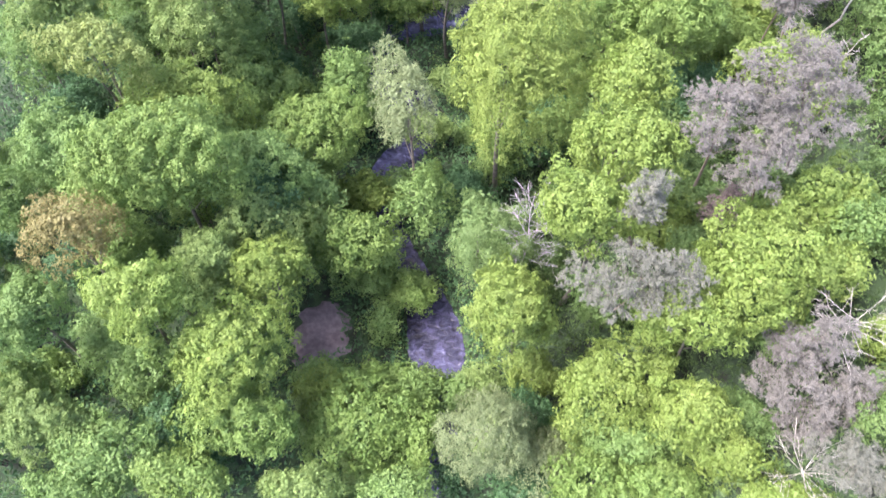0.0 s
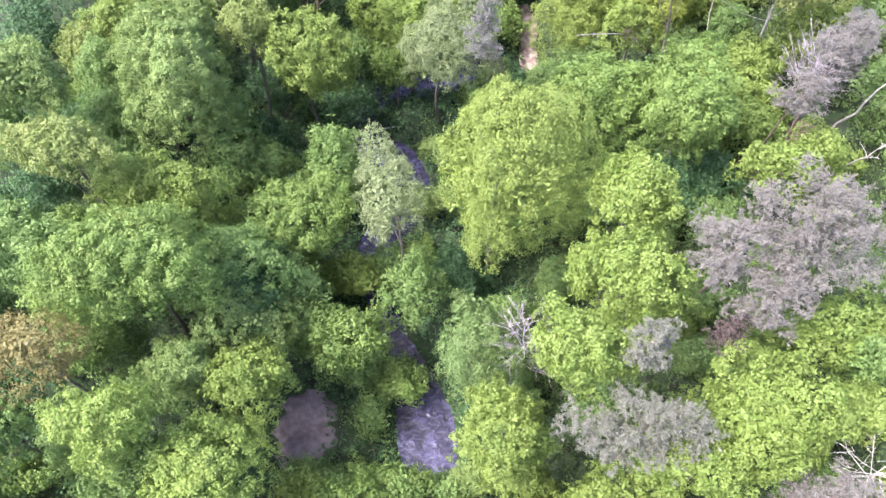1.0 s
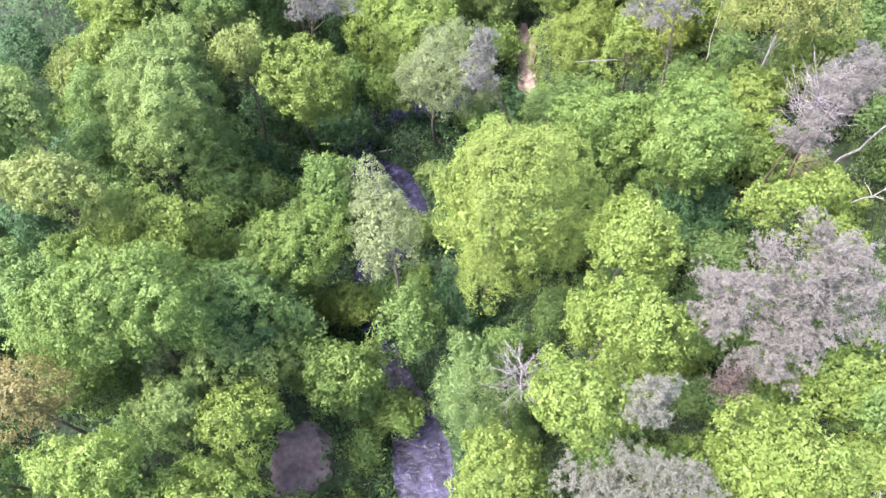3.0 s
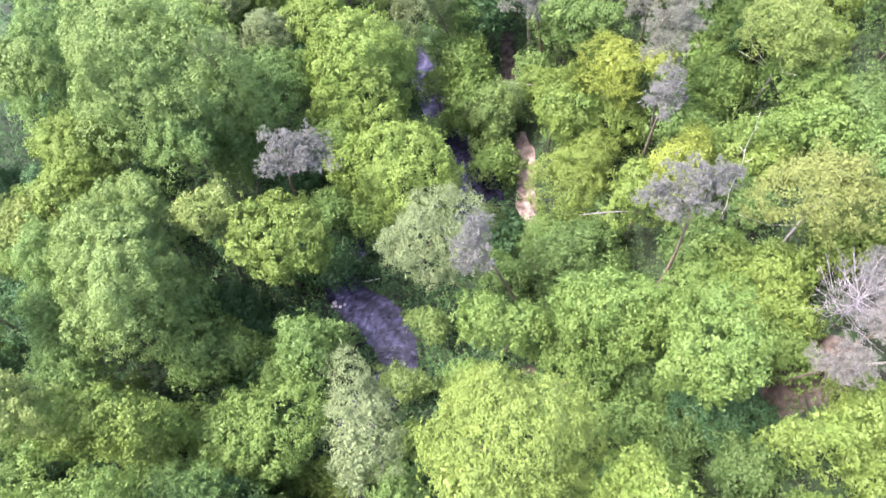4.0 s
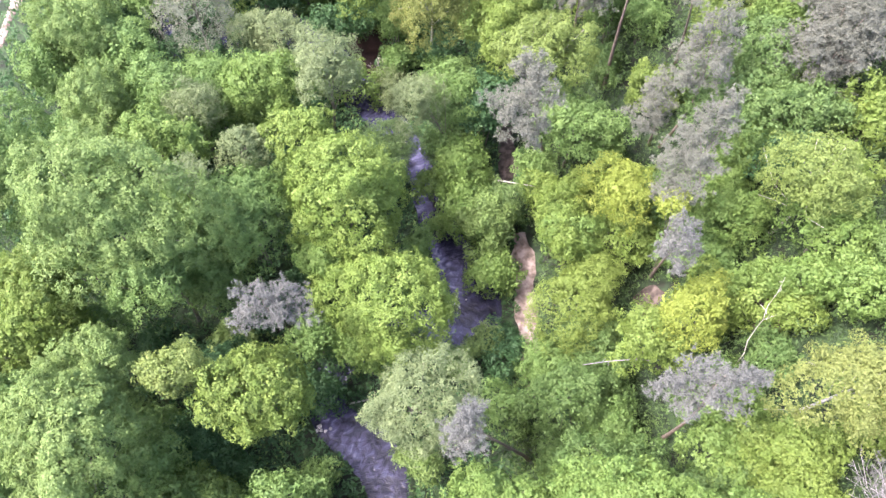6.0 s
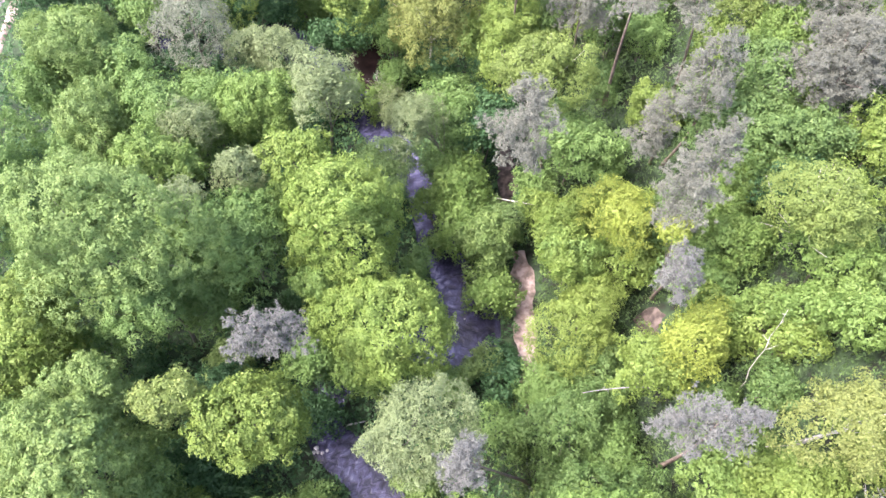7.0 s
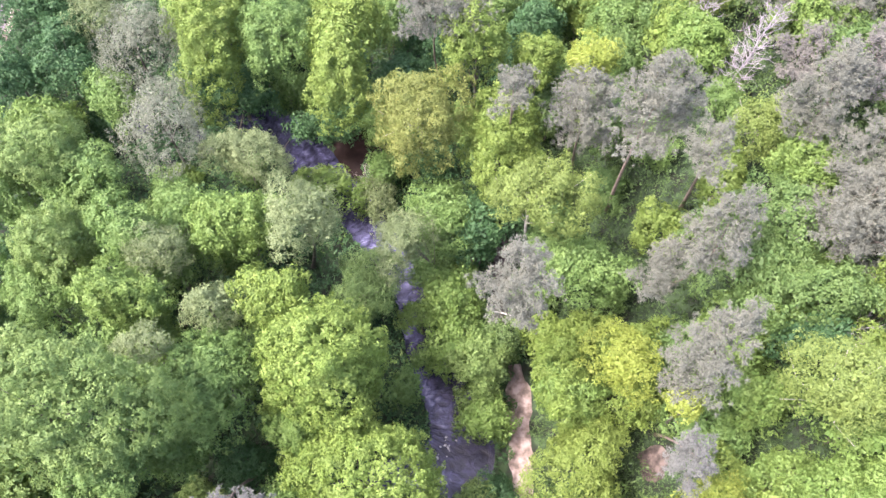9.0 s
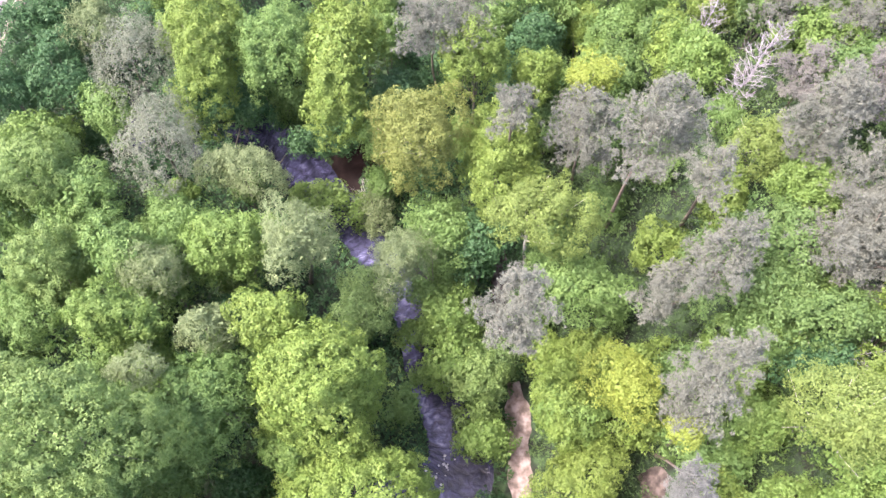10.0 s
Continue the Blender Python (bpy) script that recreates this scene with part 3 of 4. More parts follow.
def bare_tree(name, label, base, top, spread, mat, count=14, twigs=5, r0=0.14, low=0.4, seed=1):
    """A leafless tree: a trunk from base to top, boughs that fork off above the share low, and twigs on each bough."""
    rng = np.random.default_rng(seed)
    base, top = np.array(base, float), np.array(top, float)
    base[2] = float(ground_z(base[0], base[1]))
    root = tagged(new(name), label, "dead tree")
    root.location = tuple(base)
    up = top - base
    length = np.linalg.norm(up)
    wob = rng.normal(0, 0.006 * length, (9, 3))
    wob[0] = wob[-1] = 0
    path = [up * k / 8 + wob[k] - (np.array([0, 0, 0.3]) if k == 0 else 0) for k in range(9)]
    part("trunk", tubes_mesh("trunk", [(path, [r0 * (1 - 0.85 * k / 8) for k in range(9)])]), mat, root)
    for b in range(count):
        s = low + (0.98 - low) * (b + rng.uniform(0, 1)) / count
        i = min(7, int(s * 8))
        start = path[i] + (path[i + 1] - path[i]) * (s * 8 - i)
        a = b * 2.4 + rng.normal(0, 0.4)
        reach = spread * rng.uniform(0.6, 1.1) * (1.15 - 0.6 * s)
        d = np.array([math.cos(a), math.sin(a), rng.uniform(0.15, 0.8)])
        bough = [start, start + d * reach * 0.5 + rng.normal(0, 0.07 * reach, 3), start + d * reach + np.array([0, 0, 0.2 * reach])]
        rb = max(0.015, r0 * 0.34 * (1 - 0.6 * s))
        limb = part("bough", tubes_mesh("bough", [(bough, [rb, rb * 0.7, 0.012])], 5), mat, root)
        tubes = []
        for t in range(twigs):
            k = rng.uniform(0.3, 0.95)
            p0 = bough[0] + (bough[2] - bough[0]) * k
            e = unit(d + rng.normal(0, 0.7, 3)) * reach * rng.uniform(0.25, 0.5)
            tubes.append(([p0, p0 + e * 0.5 + rng.normal(0, 0.04, 3), p0 + e + np.array([0, 0, 0.1])], [rb * 0.5, rb * 0.35, 0.008]))
        for tube in tubes:
            part("twig", tubes_mesh("twig", [tube], 4), mat, limb)
    return root


def pole(name, label, cat, points, r0, mat):
    """A fallen stem through the given points, tapering, with short broken stubs."""
    p = smooth_line(points, 4)
    root = tagged(new(name), label, cat)
    root.location = tuple(p[0])
    q = p - p[0]
    n = len(q)
    part("stem", tubes_mesh("stem", [(list(q), [r0 * (1 - 0.65 * k / (n - 1)) for k in range(n)])]), mat, root)
    rng = np.random.default_rng(n + int(abs(p[0][0]) * 10))
    for g in range(3):
        k = rng.integers(n // 3, n - 1)
        e = rng.normal(0, 1, 3)
        part("stub", tubes_mesh("stub", [([q[k], q[k] + e * 0.1, q[k] + e * 0.2], [r0 * 0.4, r0 * 0.3, 0.012])], 5), mat, root)
    return root


tree("willow", 1.8, 29.7, 23.5, 4.1, 4.50, 4.69, lean=(0.2, 4.1))
tree("oakG", 9.4, 39.7, 17.4, 3.65, 2.37, 3.42, lean=(0.7, 2.5))
tree("oakG", 12.9, 36.1, 21.0, 2.67, 2.48, 3.33, lean=(1.0, 2.3))
tree("oakL", 8.5, 28.0, 25.1, 2.01, 2.22, 2.52, lean=(1.4, 3.4))
tree("oakL", 18.0, 32.0, 22.2, 2.35, 1.32, 1.90, lean=(0.9, 1.3))
tree("pineB", 15.0, 23.6, 30.0, 2.29, 2.29, 2.18, (0.29, 0.18, 0.68), lean=(4.5, 2.8))
tree("pineB", 12.1, 23.3, 28.2, 1.77, 1.77, 1.68, (0.15, 0.11, 0.38), lean=(3, 4.5))
tree("pineB", 14.3, 21.7, 27.0, 1.9, 1.5, 1.5, (0.1, 0.1, 0.5), lean=(3.6, 2.6))
tree("pineD", 13.8, 21.6, 22.6, 0.99, 0.99, 0.94, (0.08, 0.08, 0.22), lean=(2.3, 2.4))
tree("oakL", 7.6, 23.3, 25.2, 2.85, 1.62, 2.34, lean=(1.6, 3.4))
tree("oakL", 5.7, 19.2, 25.1, 2.06, 1.92, 2.58, lean=(1.7, 3.7))
tree("pine", 8.3, 18.8, 27.5, 1.05, 1.05, 1.0, (0.1, 0.2, 0.5), lean=(4.0, 5.4))
tree("pine", 8.4, 15.9, 24.3, 2.6, 1.4, 1.2, (1.5, 0.6, 0.6), lean=(4.0, 4.0))
tree("oakL", 3.1, 17.1, 16.0, 2.84, 2.26, 3.27, lean=(0.8, 2.6))
tree("oakL", 14.2, 17.0, 23.8, 2.67, 2.36, 3.34, lean=(1.8, 1.2))
tree("oakG", -19.0, 24.3, 18.6, 4.26, 3.16, 4.55, lean=(-2.3, 2.1))
tree("dark", -14.6, 26.2, 12.2, 2.71, 3.28, 3.39, lean=(-1.2, 1.6))
tree("oakL", -8.2, 31.4, 4.6, 2.00, 1.71, 2.46, lean=(-0.0, 0.0))
tree("maple", -9.3, 25.3, 6.0, 3.27, 2.27, 3.28, lean=(-0.5, 0.9))
tree("maple", -3.5, 29.2, 7.7, 1.87, 2.24, 2.34, lean=(-0.2, 1.3))
tree("fuzzy", 0.7, 23.3, 14.2, 2.43, 3.21, 3.04, lean=(0.1, 2.5))
tree("rust", -23.1, 19.0, 19.6, 2.42, 1.69, 2.43, lean=(-3.0, 1.5))
tree("oakB", -19.1, 16.0, 17.9, 2.55, 2.2, 2.8, lean=(-2.8, 1.2))
tree("oakL", -12.5, 20.0, 14.0, 2.50, 1.81, 2.61, lean=(-1.7, 1.7))
tree("alder", -16.7, 20.2, 14.1, 2.26, 1.76, 2.54, lean=(-1.9, 1.4))
tree("maple", -26.1, 25.6, 17.5, 2.46, 2.58, 3.07, lean=(-2.4, 1.7))
tree("alder", -29.9, 37.5, 18.5, 2.92, 2.34, 3.38, lean=(-2.2, 2.2))
tree("oakY", -24.2, 31.2, 21.1, 2.96, 1.76, 2.53, lean=(-2.6, 2.5))
tree("oakL", -20.0, 31.9, 15.2, 3.40, 2.21, 3.19, lean=(-1.6, 2.0))
tree("maple", -10.7, 39.3, 8.8, 2.38, 2.43, 2.98, lean=(-0.5, 1.4))
tree("oakG", -12.8, 32.3, 9.5, 3.04, 3.23, 3.80, lean=(-0.7, 1.4))
tree("silver", -5.1, 31.9, 16.6, 2.0, 3.7, 2.6, lean=(-0.0, 0.0))
tree("oakL", 19.1, 21.3, 23.1, 2.33, 1.77, 2.55, lean=(0.9, 0.7))
tree("oakL", 18.5, 17.4, 23.5, 1.74, 1.40, 2.02, lean=(1.1, 0.6))
tree("oakL", 11.7, 14.7, 22.0, 2.71, 1.37, 1.98, lean=(2.0, 1.3))
tree("dark", -18.5, 42.9, 4.2, 3.73, 2.54, 3.67, lean=(-0.3, 0.5))
tree("dark", -15.5, 38.8, 3.9, 2.71, 2.06, 2.97, lean=(-0.2, 0.4))
tree("oakB", -14.6, 13.9, 13.6, 2.8, 3.0, 3.3, lean=(-1.6, 1.6))
tree("oakG", -13.7, 10.8, 10.6, 3.27, 2.19, 3.16, lean=(-1.4, 1.1))
tree("oakG", -6.9, 12.1, 4.6, 4.42, 3.18, 4.59, lean=(-0.3, 0.6))
tree("silver", 1.9, 10.7, 11.4, 2.85, 2.42, 3.49, lean=(0.6, 3.4))
tree("silver", 5.8, 10.3, 7.9, 2.61, 1.96, 2.83, lean=(0.8, 1.4))
tree("pineB", 16.9, 13.2, 22.3, 1.57, 1.57, 1.49, (0.88, 0.68, 2.20), lean=(1.7, 1.4))
tree("pineB", 18.8, 11.2, 20.5, 1.67, 1.67, 1.58, (0.94, 0.56, 2.16), lean=(1.0, 0.6))
tree("oakL", 12.5, 10.9, 18.0, 2.41, 1.80, 2.60, lean=(1.1, 1.0))
tree("oakL", 8.8, 13.4, 13.7, 3.33, 2.17, 3.13, lean=(0.8, 1.2))
tree("maple", 10.6, 10.5, 11.8, 2.90, 2.05, 2.96, lean=(0.5, 0.5))
tree("alder", -25.5, 9.9, 11.7, 2.95, 2.15, 3.10, lean=(-1.8, 0.7))
tree("maple", -22.2, 8.2, 9.4, 3.34, 2.43, 3.51, lean=(-1.4, 0.5))
tree("maple", -26.5, 14.9, 16.1, 2.06, 2.53, 2.58, lean=(-2.4, 1.3))
tree("oakL", 5.0, 15.7, 7.4, 2.23, 1.52, 2.20, lean=(0.3, 0.9))
tree("pine", 18.6, 7.8, 22.5, 1.88, 1.74, 1.25, lean=(1.6, 0.7))
tree("oakL", -9.3, 14.9, 4.3, 2.74, 1.60, 2.31, lean=(-0.3, 0.5))
tree("maple", -34.5, 61.0, 11.3, 2.92, 4.64, 3.66, lean=(-1.3, 1.3))
tree("alder", -21.7, 53.4, 18.9, 4.6, 3.9, 5.11, lean=(-2.0, 2.5))
tree("oakL", -28.1, 51.3, 13.4, 2.75, 2.07, 2.98, lean=(-1.6, 1.5))
tree("maple", -19.6, 51.3, 15.8, 2.44, 2.06, 2.97, lean=(-1.6, 2.1))
tree("maple", -27.9, 43.5, 13.0, 2.20, 2.00, 2.60, lean=(-1.2, 1.2))
tree("oakL", -27.4, 47.4, 14.0, 2.30, 2.00, 2.70, lean=(-1.2, 1.2))
tree("maple", -18.8, 40.5, 12.0, 1.90, 1.70, 2.40, lean=(-1.2, 1.2))
tree("alder", -21.3, 45.7, 15.5, 2.20, 1.90, 2.60, lean=(-1.2, 1.2))
tree("alder", -22.2, 38.6, 15.0, 2.30, 2.00, 2.60, lean=(-1.2, 1.2))
tree("maple", -27.1, 39.8, 12.0, 2.10, 1.90, 2.50, lean=(-1.2, 1.2))
tree("alder", -21.0, 41.4, 17.1, 3.1, 3.9, 4.0, lean=(-2.3, 1.7))
tree("oakY", -16.5, 45.1, 16.6, 1.81, 1.50, 2.16, lean=(-1.9, 2.1))
tree("oakL", -12.4, 45.2, 13.4, 3.05, 2.75, 3.81, lean=(-1.3, 2.0))
tree("pineS", -11.4, 48.8, 18.7, 2.44, 1.47, 1.63, lean=(-2.6, 5.1))
tree("oakB", -8.9, 58.2, 14.0, 4.31, 3.49, 5.03, lean=(-0.6, 2.3))
tree("oakB", -5.8, 52.9, 9.8, 3.96, 3.84, 4.95, lean=(-0.0, 0.0))
tree("maple", -15.5, 57.0, 13.8, 2.34, 2.95, 2.93, lean=(-1.0, 2.1))
tree("oakL", -11.6, 62.2, 16.0, 1.91, 1.57, 2.26, lean=(-0.8, 2.6))
tree("silver", -2.2, 43.8, 16.5, 3.2, 2.6, 3.14, lean=(-0.9, 5.1))
tree("pineS", 0.5, 42.0, 21.0, 1.28, 1.28, 1.22, (0.02, 0.47, 0.93), lean=(5, 2.5))
tree("oakG", 1.8, 58.7, 3.2, 1.90, 1.89, 2.38, lean=(0.0, 0.0))
tree("willow", 8.2, 54.5, 8.3, 2.86, 2.98, 3.58, lean=(0.3, 1.2))
tree("oakL", 11.9, 49.7, 14.2, 2.3, 1.8, 2.4, lean=(0.6, 1.2))
tree("gold", 13.7, 50.9, 15.9, 2.5, 1.95, 2.7, lean=(0.8, 1.5))
tree("gold", 9.9, 59.9, 15.0, 1.88, 2.14, 2.36, lean=(0.6, 2.1))
tree("pineS", 11.5, 43.6, 25.4, 1.9, 1.35, 1.15, (0.9, 0.1, 0.9), lean=(2.2, 1.6))
tree("pineS", 11.8, 53.0, 21.4, 1.30, 1.30, 1.23, (0.08, 0.18, 0.40), lean=(2.0, 4.5))
tree("birch", 19.3, 56.7, 22.6, 2.65, 2.27, 2.5, lean=(0.9, 1.4))
tree("oakL", 6.5, 59.5, 10.3, 2.03, 2.31, 2.54, lean=(0.3, 1.7))
tree("straw", 18.6, 44.2, 24.6, 2.91, 2.24, 3.24, lean=(1.6, 1.6))
tree("pineB", 18.1, 35.0, 24.6, 1.3, 1.0, 0.9, (0.3, 0.1, 0.4), lean=(1.4, 2.3))
tree("pineB", 19.6, 36.0, 28.0, 1.35, 1.1, 1.0, (0.4, 0.1, 0.4), lean=(1.2, 1.0))
tree("pineS", 22.4, 40.6, 22.0, 2.3, 1.8, 1.5, (0.60, 0.70, 0.9), lean=(0.9, 1.1))
tree("oakG", 2.6, 39.7, 14.6, 2.62, 1.80, 2.60, lean=(0.5, 2.4))
tree("scrub", 9.4, 41.1, 12.7, 3.64, 2.11, 3.04, lean=(0.9, 1.5))
tree("scrub", 15.1, 41.2, 12.7, 3.04, 2.11, 3.04, lean=(0.5, 0.5))
tree("oakL", 18.3, 42.9, 16.8, 2.53, 2.02, 2.92, lean=(0.7, 0.6))
tree("oakG", 18.6, 53.6, 15.5, 2.28, 1.38, 2.00, lean=(0.3, 0.5))
tree("scrub", 7.5, 47.4, 9.2, 2.70, 2.04, 2.95, lean=(0.4, 1.3))
tree("oakL", 11.8, 59.8, 8.8, 2.40, 2.34, 3.00, lean=(0.2, 0.6))
tree("oakG", 16.9, 61.3, 14.0, 2.11, 2.80, 2.64, lean=(0.3, 0.6))
tree("fuzzy", 2.5, 64.0, 4.2, 1.94, 2.57, 2.42, lean=(0.0, 0.6))
tree("oakG", -0.5, 63.5, 4.2, 1.94, 2.28, 2.42, lean=(-0.0, 0.7))
tree("maple", 6.2, 50.6, 3.9, 2.0, 1.92, 2.77, lean=(0.1, 0.6))
tree("dark", -17.5, 41.7, 3.7, 4.46, 2.17, 3.13, lean=(-0.4, 0.3))
tree("dark", -10.3, 48.2, 3.3, 2.12, 1.54, 2.22, lean=(-0.0, 0.0))
tree("alder", -27.8, 66.1, 12.6, 2.57, 2.30, 3.22, lean=(-1.7, 1.2))
tree("maple", -22.9, 66.7, 14.0, 2.18, 2.03, 2.73, lean=(-1.7, 1.5))
tree("greywillow", -23.4, 76.9, 11.4, 3.1, 3.1, 4.1, lean=(-2.1, 2.7))
tree("greywillow", -28.6, 86.3, 9.2, 2.97, 3.71, 3.71, lean=(-1.6, 2.2))
tree("oakL", -21.4, 86.1, 11.0, 3.15, 4.52, 3.94, lean=(-0.0, 0.0))
tree("maple", -16.6, 85.9, 11.7, 2.44, 3.94, 3.05, lean=(-0.8, 2.0))
tree("oakL", -10.6, 84.5, 13.2, 3.00, 5.02, 3.75, lean=(-0.6, 2.2))
tree("rustG", -4.2, 77.4, 14.0, 3.15, 3.56, 3.94, lean=(-0.6, 4.2))
tree("oakL", -0.4, 83.2, 15.6, 2.50, 1.93, 2.78, lean=(-0.0, 2.6))
tree("oakL", 1.8, 77.1, 11.7, 2.79, 3.25, 3.49, lean=(0.1, 1.9))
tree("silver", -17.6, 75.9, 10.0, 2.9, 2.1, 2.8, lean=(-1.2, 1.9))
tree("silver", -10.5, 66.4, 17.6, 2.58, 2.00, 2.88, lean=(-2.5, 4.7))
tree("oakG", -15.9, 68.2, 13.5, 2.76, 2.32, 3.35, lean=(-1.3, 1.8))
tree("silver", -8.0, 77.1, 2.1, 1.49, 2.15, 1.87, lean=(-0.0, 0.0))
tree("silver", -4.7, 68.3, 12.3, 1.83, 1.94, 2.29, lean=(3.8, 1.5))
tree("maple", -2.1, 72.7, 7.4, 2.83, 2.89, 3.53, lean=(-0.1, 1.2))
tree("pine", 3.1, 61.3, 22.6, 1.87, 1.87, 1.77, (0.15, 0.72, 1.46), lean=(3, 9))
tree("birch", 4.4, 70.0, 16.6, 2.95, 2.2, 3.0, lean=(0.5, 2.6))
tree("pine", 2.2, 75.0, 21.4, 1.5, 1.45, 1.4, lean=(0.5, 6.1))
tree("pine", 7.2, 75.4, 19.0, 2.29, 2.29, 2.18, (0.10, 0.41, 0.84), lean=(1.1, 4.5))
tree("pine", 9.7, 70.9, 26.1, 2.18, 2.18, 2.07, (0.22, 0.57, 1.21), lean=(1.0, 4.0))
tree("gold", 7.5, 78.8, 19.6, 1.75, 1.27, 1.84, lean=(0.6, 2.8))
tree("pine", 12.3, 67.9, 26.5, 1.28, 1.28, 1.21, (0.14, 0.24, 0.55), lean=(2.8, 4.9))
tree("pine", 13.4, 64.5, 24.2, 1.79, 1.79, 1.70, (0.31, 0.42, 1.02), lean=(1.0, 3.0))
tree("pine", 11.5, 64.5, 18.9, 1.46, 1.46, 1.38, (0.35, 0.55, 1.28), lean=(2.2, 3.5))
tree("pine", 12.5, 58.0, 23.3, 1.65, 1.65, 1.57, (1.04, 0.96, 2.80), lean=(3.9, 3.6))
tree("oakG", 20.7, 70.3, 20.2, 2.20, 1.79, 2.58, lean=(0.4, 0.5))
tree("pine", 19.5, 72.9, 25.1, 2.20, 2.20, 2.09, (0.31, 0.42, 1.04), lean=(1.7, 2.2))
tree("pine", 21.2, 65.4, 24.2, 2.1, 2.0, 1.86, (0.43, 0.40, 1.17))
tree("pine", 22.5, 66.4, 24.5, 2.1, 2.0, 1.9, (0.3, 0.4, 0.9), lean=(1.4, 1.6))
tree("pine", 21.4, 69.4, 25.3, 1.72, 1.72, 1.63, (0.33, 0.36, 0.96), lean=(1.7, 1.8))
tree("birch", 18.4, 74.9, 18.1, 2.05, 1.99, 2.56, lean=(0.3, 0.5))
tree("alder", -31.7, 72.7, 12.0, 3.49, 2.42, 3.49, lean=(-1.5, 1.2))
tree("maple", -28.1, 72.3, 11.4, 2.39, 2.12, 2.99, lean=(-1.4, 1.3))
tree("oakG", -36.6, 80.8, 5.6, 3.23, 2.25, 3.24, lean=(-0.6, 0.6))
tree("dark", -40.9, 91.9, 5.2, 3.61, 2.96, 4.27, lean=(-0.5, 0.5))
tree("silver", -34.4, 91.8, 7.0, 2.14, 2.42, 2.68, lean=(-1.3, 1.7))
tree("silver", -20.5, 65.5, 14.4, 1.9, 1.7, 1.9, lean=(-1.5, 2.0))
tree("silver", -15.8, 61.7, 15.1, 1.82, 1.51, 2.17, lean=(-3.2, 3.1))
tree("silver", -19.0, 58.3, 16.6, 1.55, 1.2, 1.4, lean=(-4.3, 2.7))
tree("oakG", -21.8, 61.6, 14.9, 3.05, 1.75, 2.52, lean=(-2.0, 1.4))
tree("pine", -3.2, 83.4, 18.8, 2.91, 2.24, 1.93, lean=(0, 7))
tree("oakL", 13.6, 70.2, 12.9, 2.38, 1.47, 2.12, lean=(0.3, 0.5))
tree("maple", 11.1, 91.0, 10.4, 2.76, 2.10, 3.03, lean=(0.1, 0.5))
tree("oakG", -12.7, 77.4, 2.2, 3.32, 1.76, 2.54, lean=(-0.0, 0.0))
tree("fuzzy", -7.3, 65.6, 7.9, 2.23, 2.08, 2.79, lean=(-0.5, 1.2))
tree("oakG", -0.9, 67.0, 5.8, 1.9, 2.0, 2.6, lean=(-0.0, 1.0))
tree("maple", 7.2, 67.4, 11.9, 2.95, 1.97, 2.84, lean=(0.5, 1.6))
tree("oakL", 8.7, 64.3, 7.0, 2.38, 1.81, 2.62, lean=(0.3, 0.7))
tree("maple", 1.6, 63.1, 3.9, 1.8, 1.90, 2.74, lean=(0.1, 0.6))
tree("oakL", 4.4, 84.1, 13.3, 1.82, 1.55, 2.23, lean=(0.2, 2.1))
tree("scrub", 16.9, 64.2, 19.5, 2.74, 2.08, 3.00, lean=(1.1, 1.2))
tree("scrub", 19.7, 62.6, 20.6, 2.94, 1.74, 2.51, lean=(1.0, 0.8))
tree("oakG", -4.0, 23.0, 3.0, 1.87, 0.96, 1.39, lean=(-0.0, 0.0))
tree("maple", -6.4, 20.9, 2.6, 1.31, 1.53, 1.63, lean=(-0.2, 0.3))
tree("oakG", -4.4, 16.2, 3.3, 2.73, 1.55, 2.24, lean=(-0.2, 0.4))
tree("alder", 1.4, 16.7, 2.7, 1.85, 1.27, 1.83, lean=(0.1, 0.4))
tree("maple", -9.4, 15.8, 4.3, 2.80, 1.53, 2.20, lean=(-0.5, 0.4))
tree("fuzzy", -6.8, 68.7, 6.3, 2.36, 1.56, 2.24, lean=(-0.3, 1.0))
tree("maple", -2.5, 68.8, 5.4, 1.74, 1.50, 2.17, lean=(-0.1, 0.9))
tree("oakG", -3.2, 66.2, 3.8, 1.76, 1.07, 1.54, lean=(-0.0, 0.0))
tree("maple", -2.7, 63.2, 1.9, 1.35, 1.00, 1.44, lean=(-0.0, 0.0))
tree("maple", -11.8, 86.0, 3.6, 2.4, 2.20, 3.17, lean=(-0.2, 0.5))
tree("dark", -12.9, 81.7, 5.5, 2.7, 1.5, 1.9, lean=(0.8, 2.6))
tree("dark", -19.6, 83.7, 6.3, 2.3, 1.7, 2.4, lean=(-2.4, -1.6))
tree("dark", -23.0, 87.6, 3.9, 2.86, 1.95, 2.81, lean=(-0.0, 0.0))
tree("maple", -16.2, 86.3, 4.1, 2.14, 1.73, 2.49, lean=(-0.3, 0.7))
tree("alder", -2.6, 43.2, 4.6, 1.68, 1.31, 1.89, lean=(-0.1, 0.7))
tree("maple", 3.5, 47.4, 4.2, 2.05, 1.68, 2.43, lean=(0.1, 0.6))
tree("alder", 1.8, 52.7, 2.7, 1.54, 1.20, 1.74, lean=(0.0, 0.4))
tree("maple", -4.0, 60.3, 3.9, 1.15, 1.65, 1.44, lean=(-0.1, 0.6))
tree("alder", 1.4, 62.0, 5.2, 1.91, 2.05, 2.39, lean=(0.0, 0.8))
tree("oakG", -0.7, 66.5, 4.2, 2.23, 1.62, 2.34, lean=(-0.0, 0.7))
tree("dark", -35.6, 84.9, 6.5, 3.18, 2.27, 3.28, lean=(-0.7, 0.7))
tree("maple", -30.9, 82.6, 6.9, 2.24, 2.08, 2.80, lean=(-0.0, 0.0))
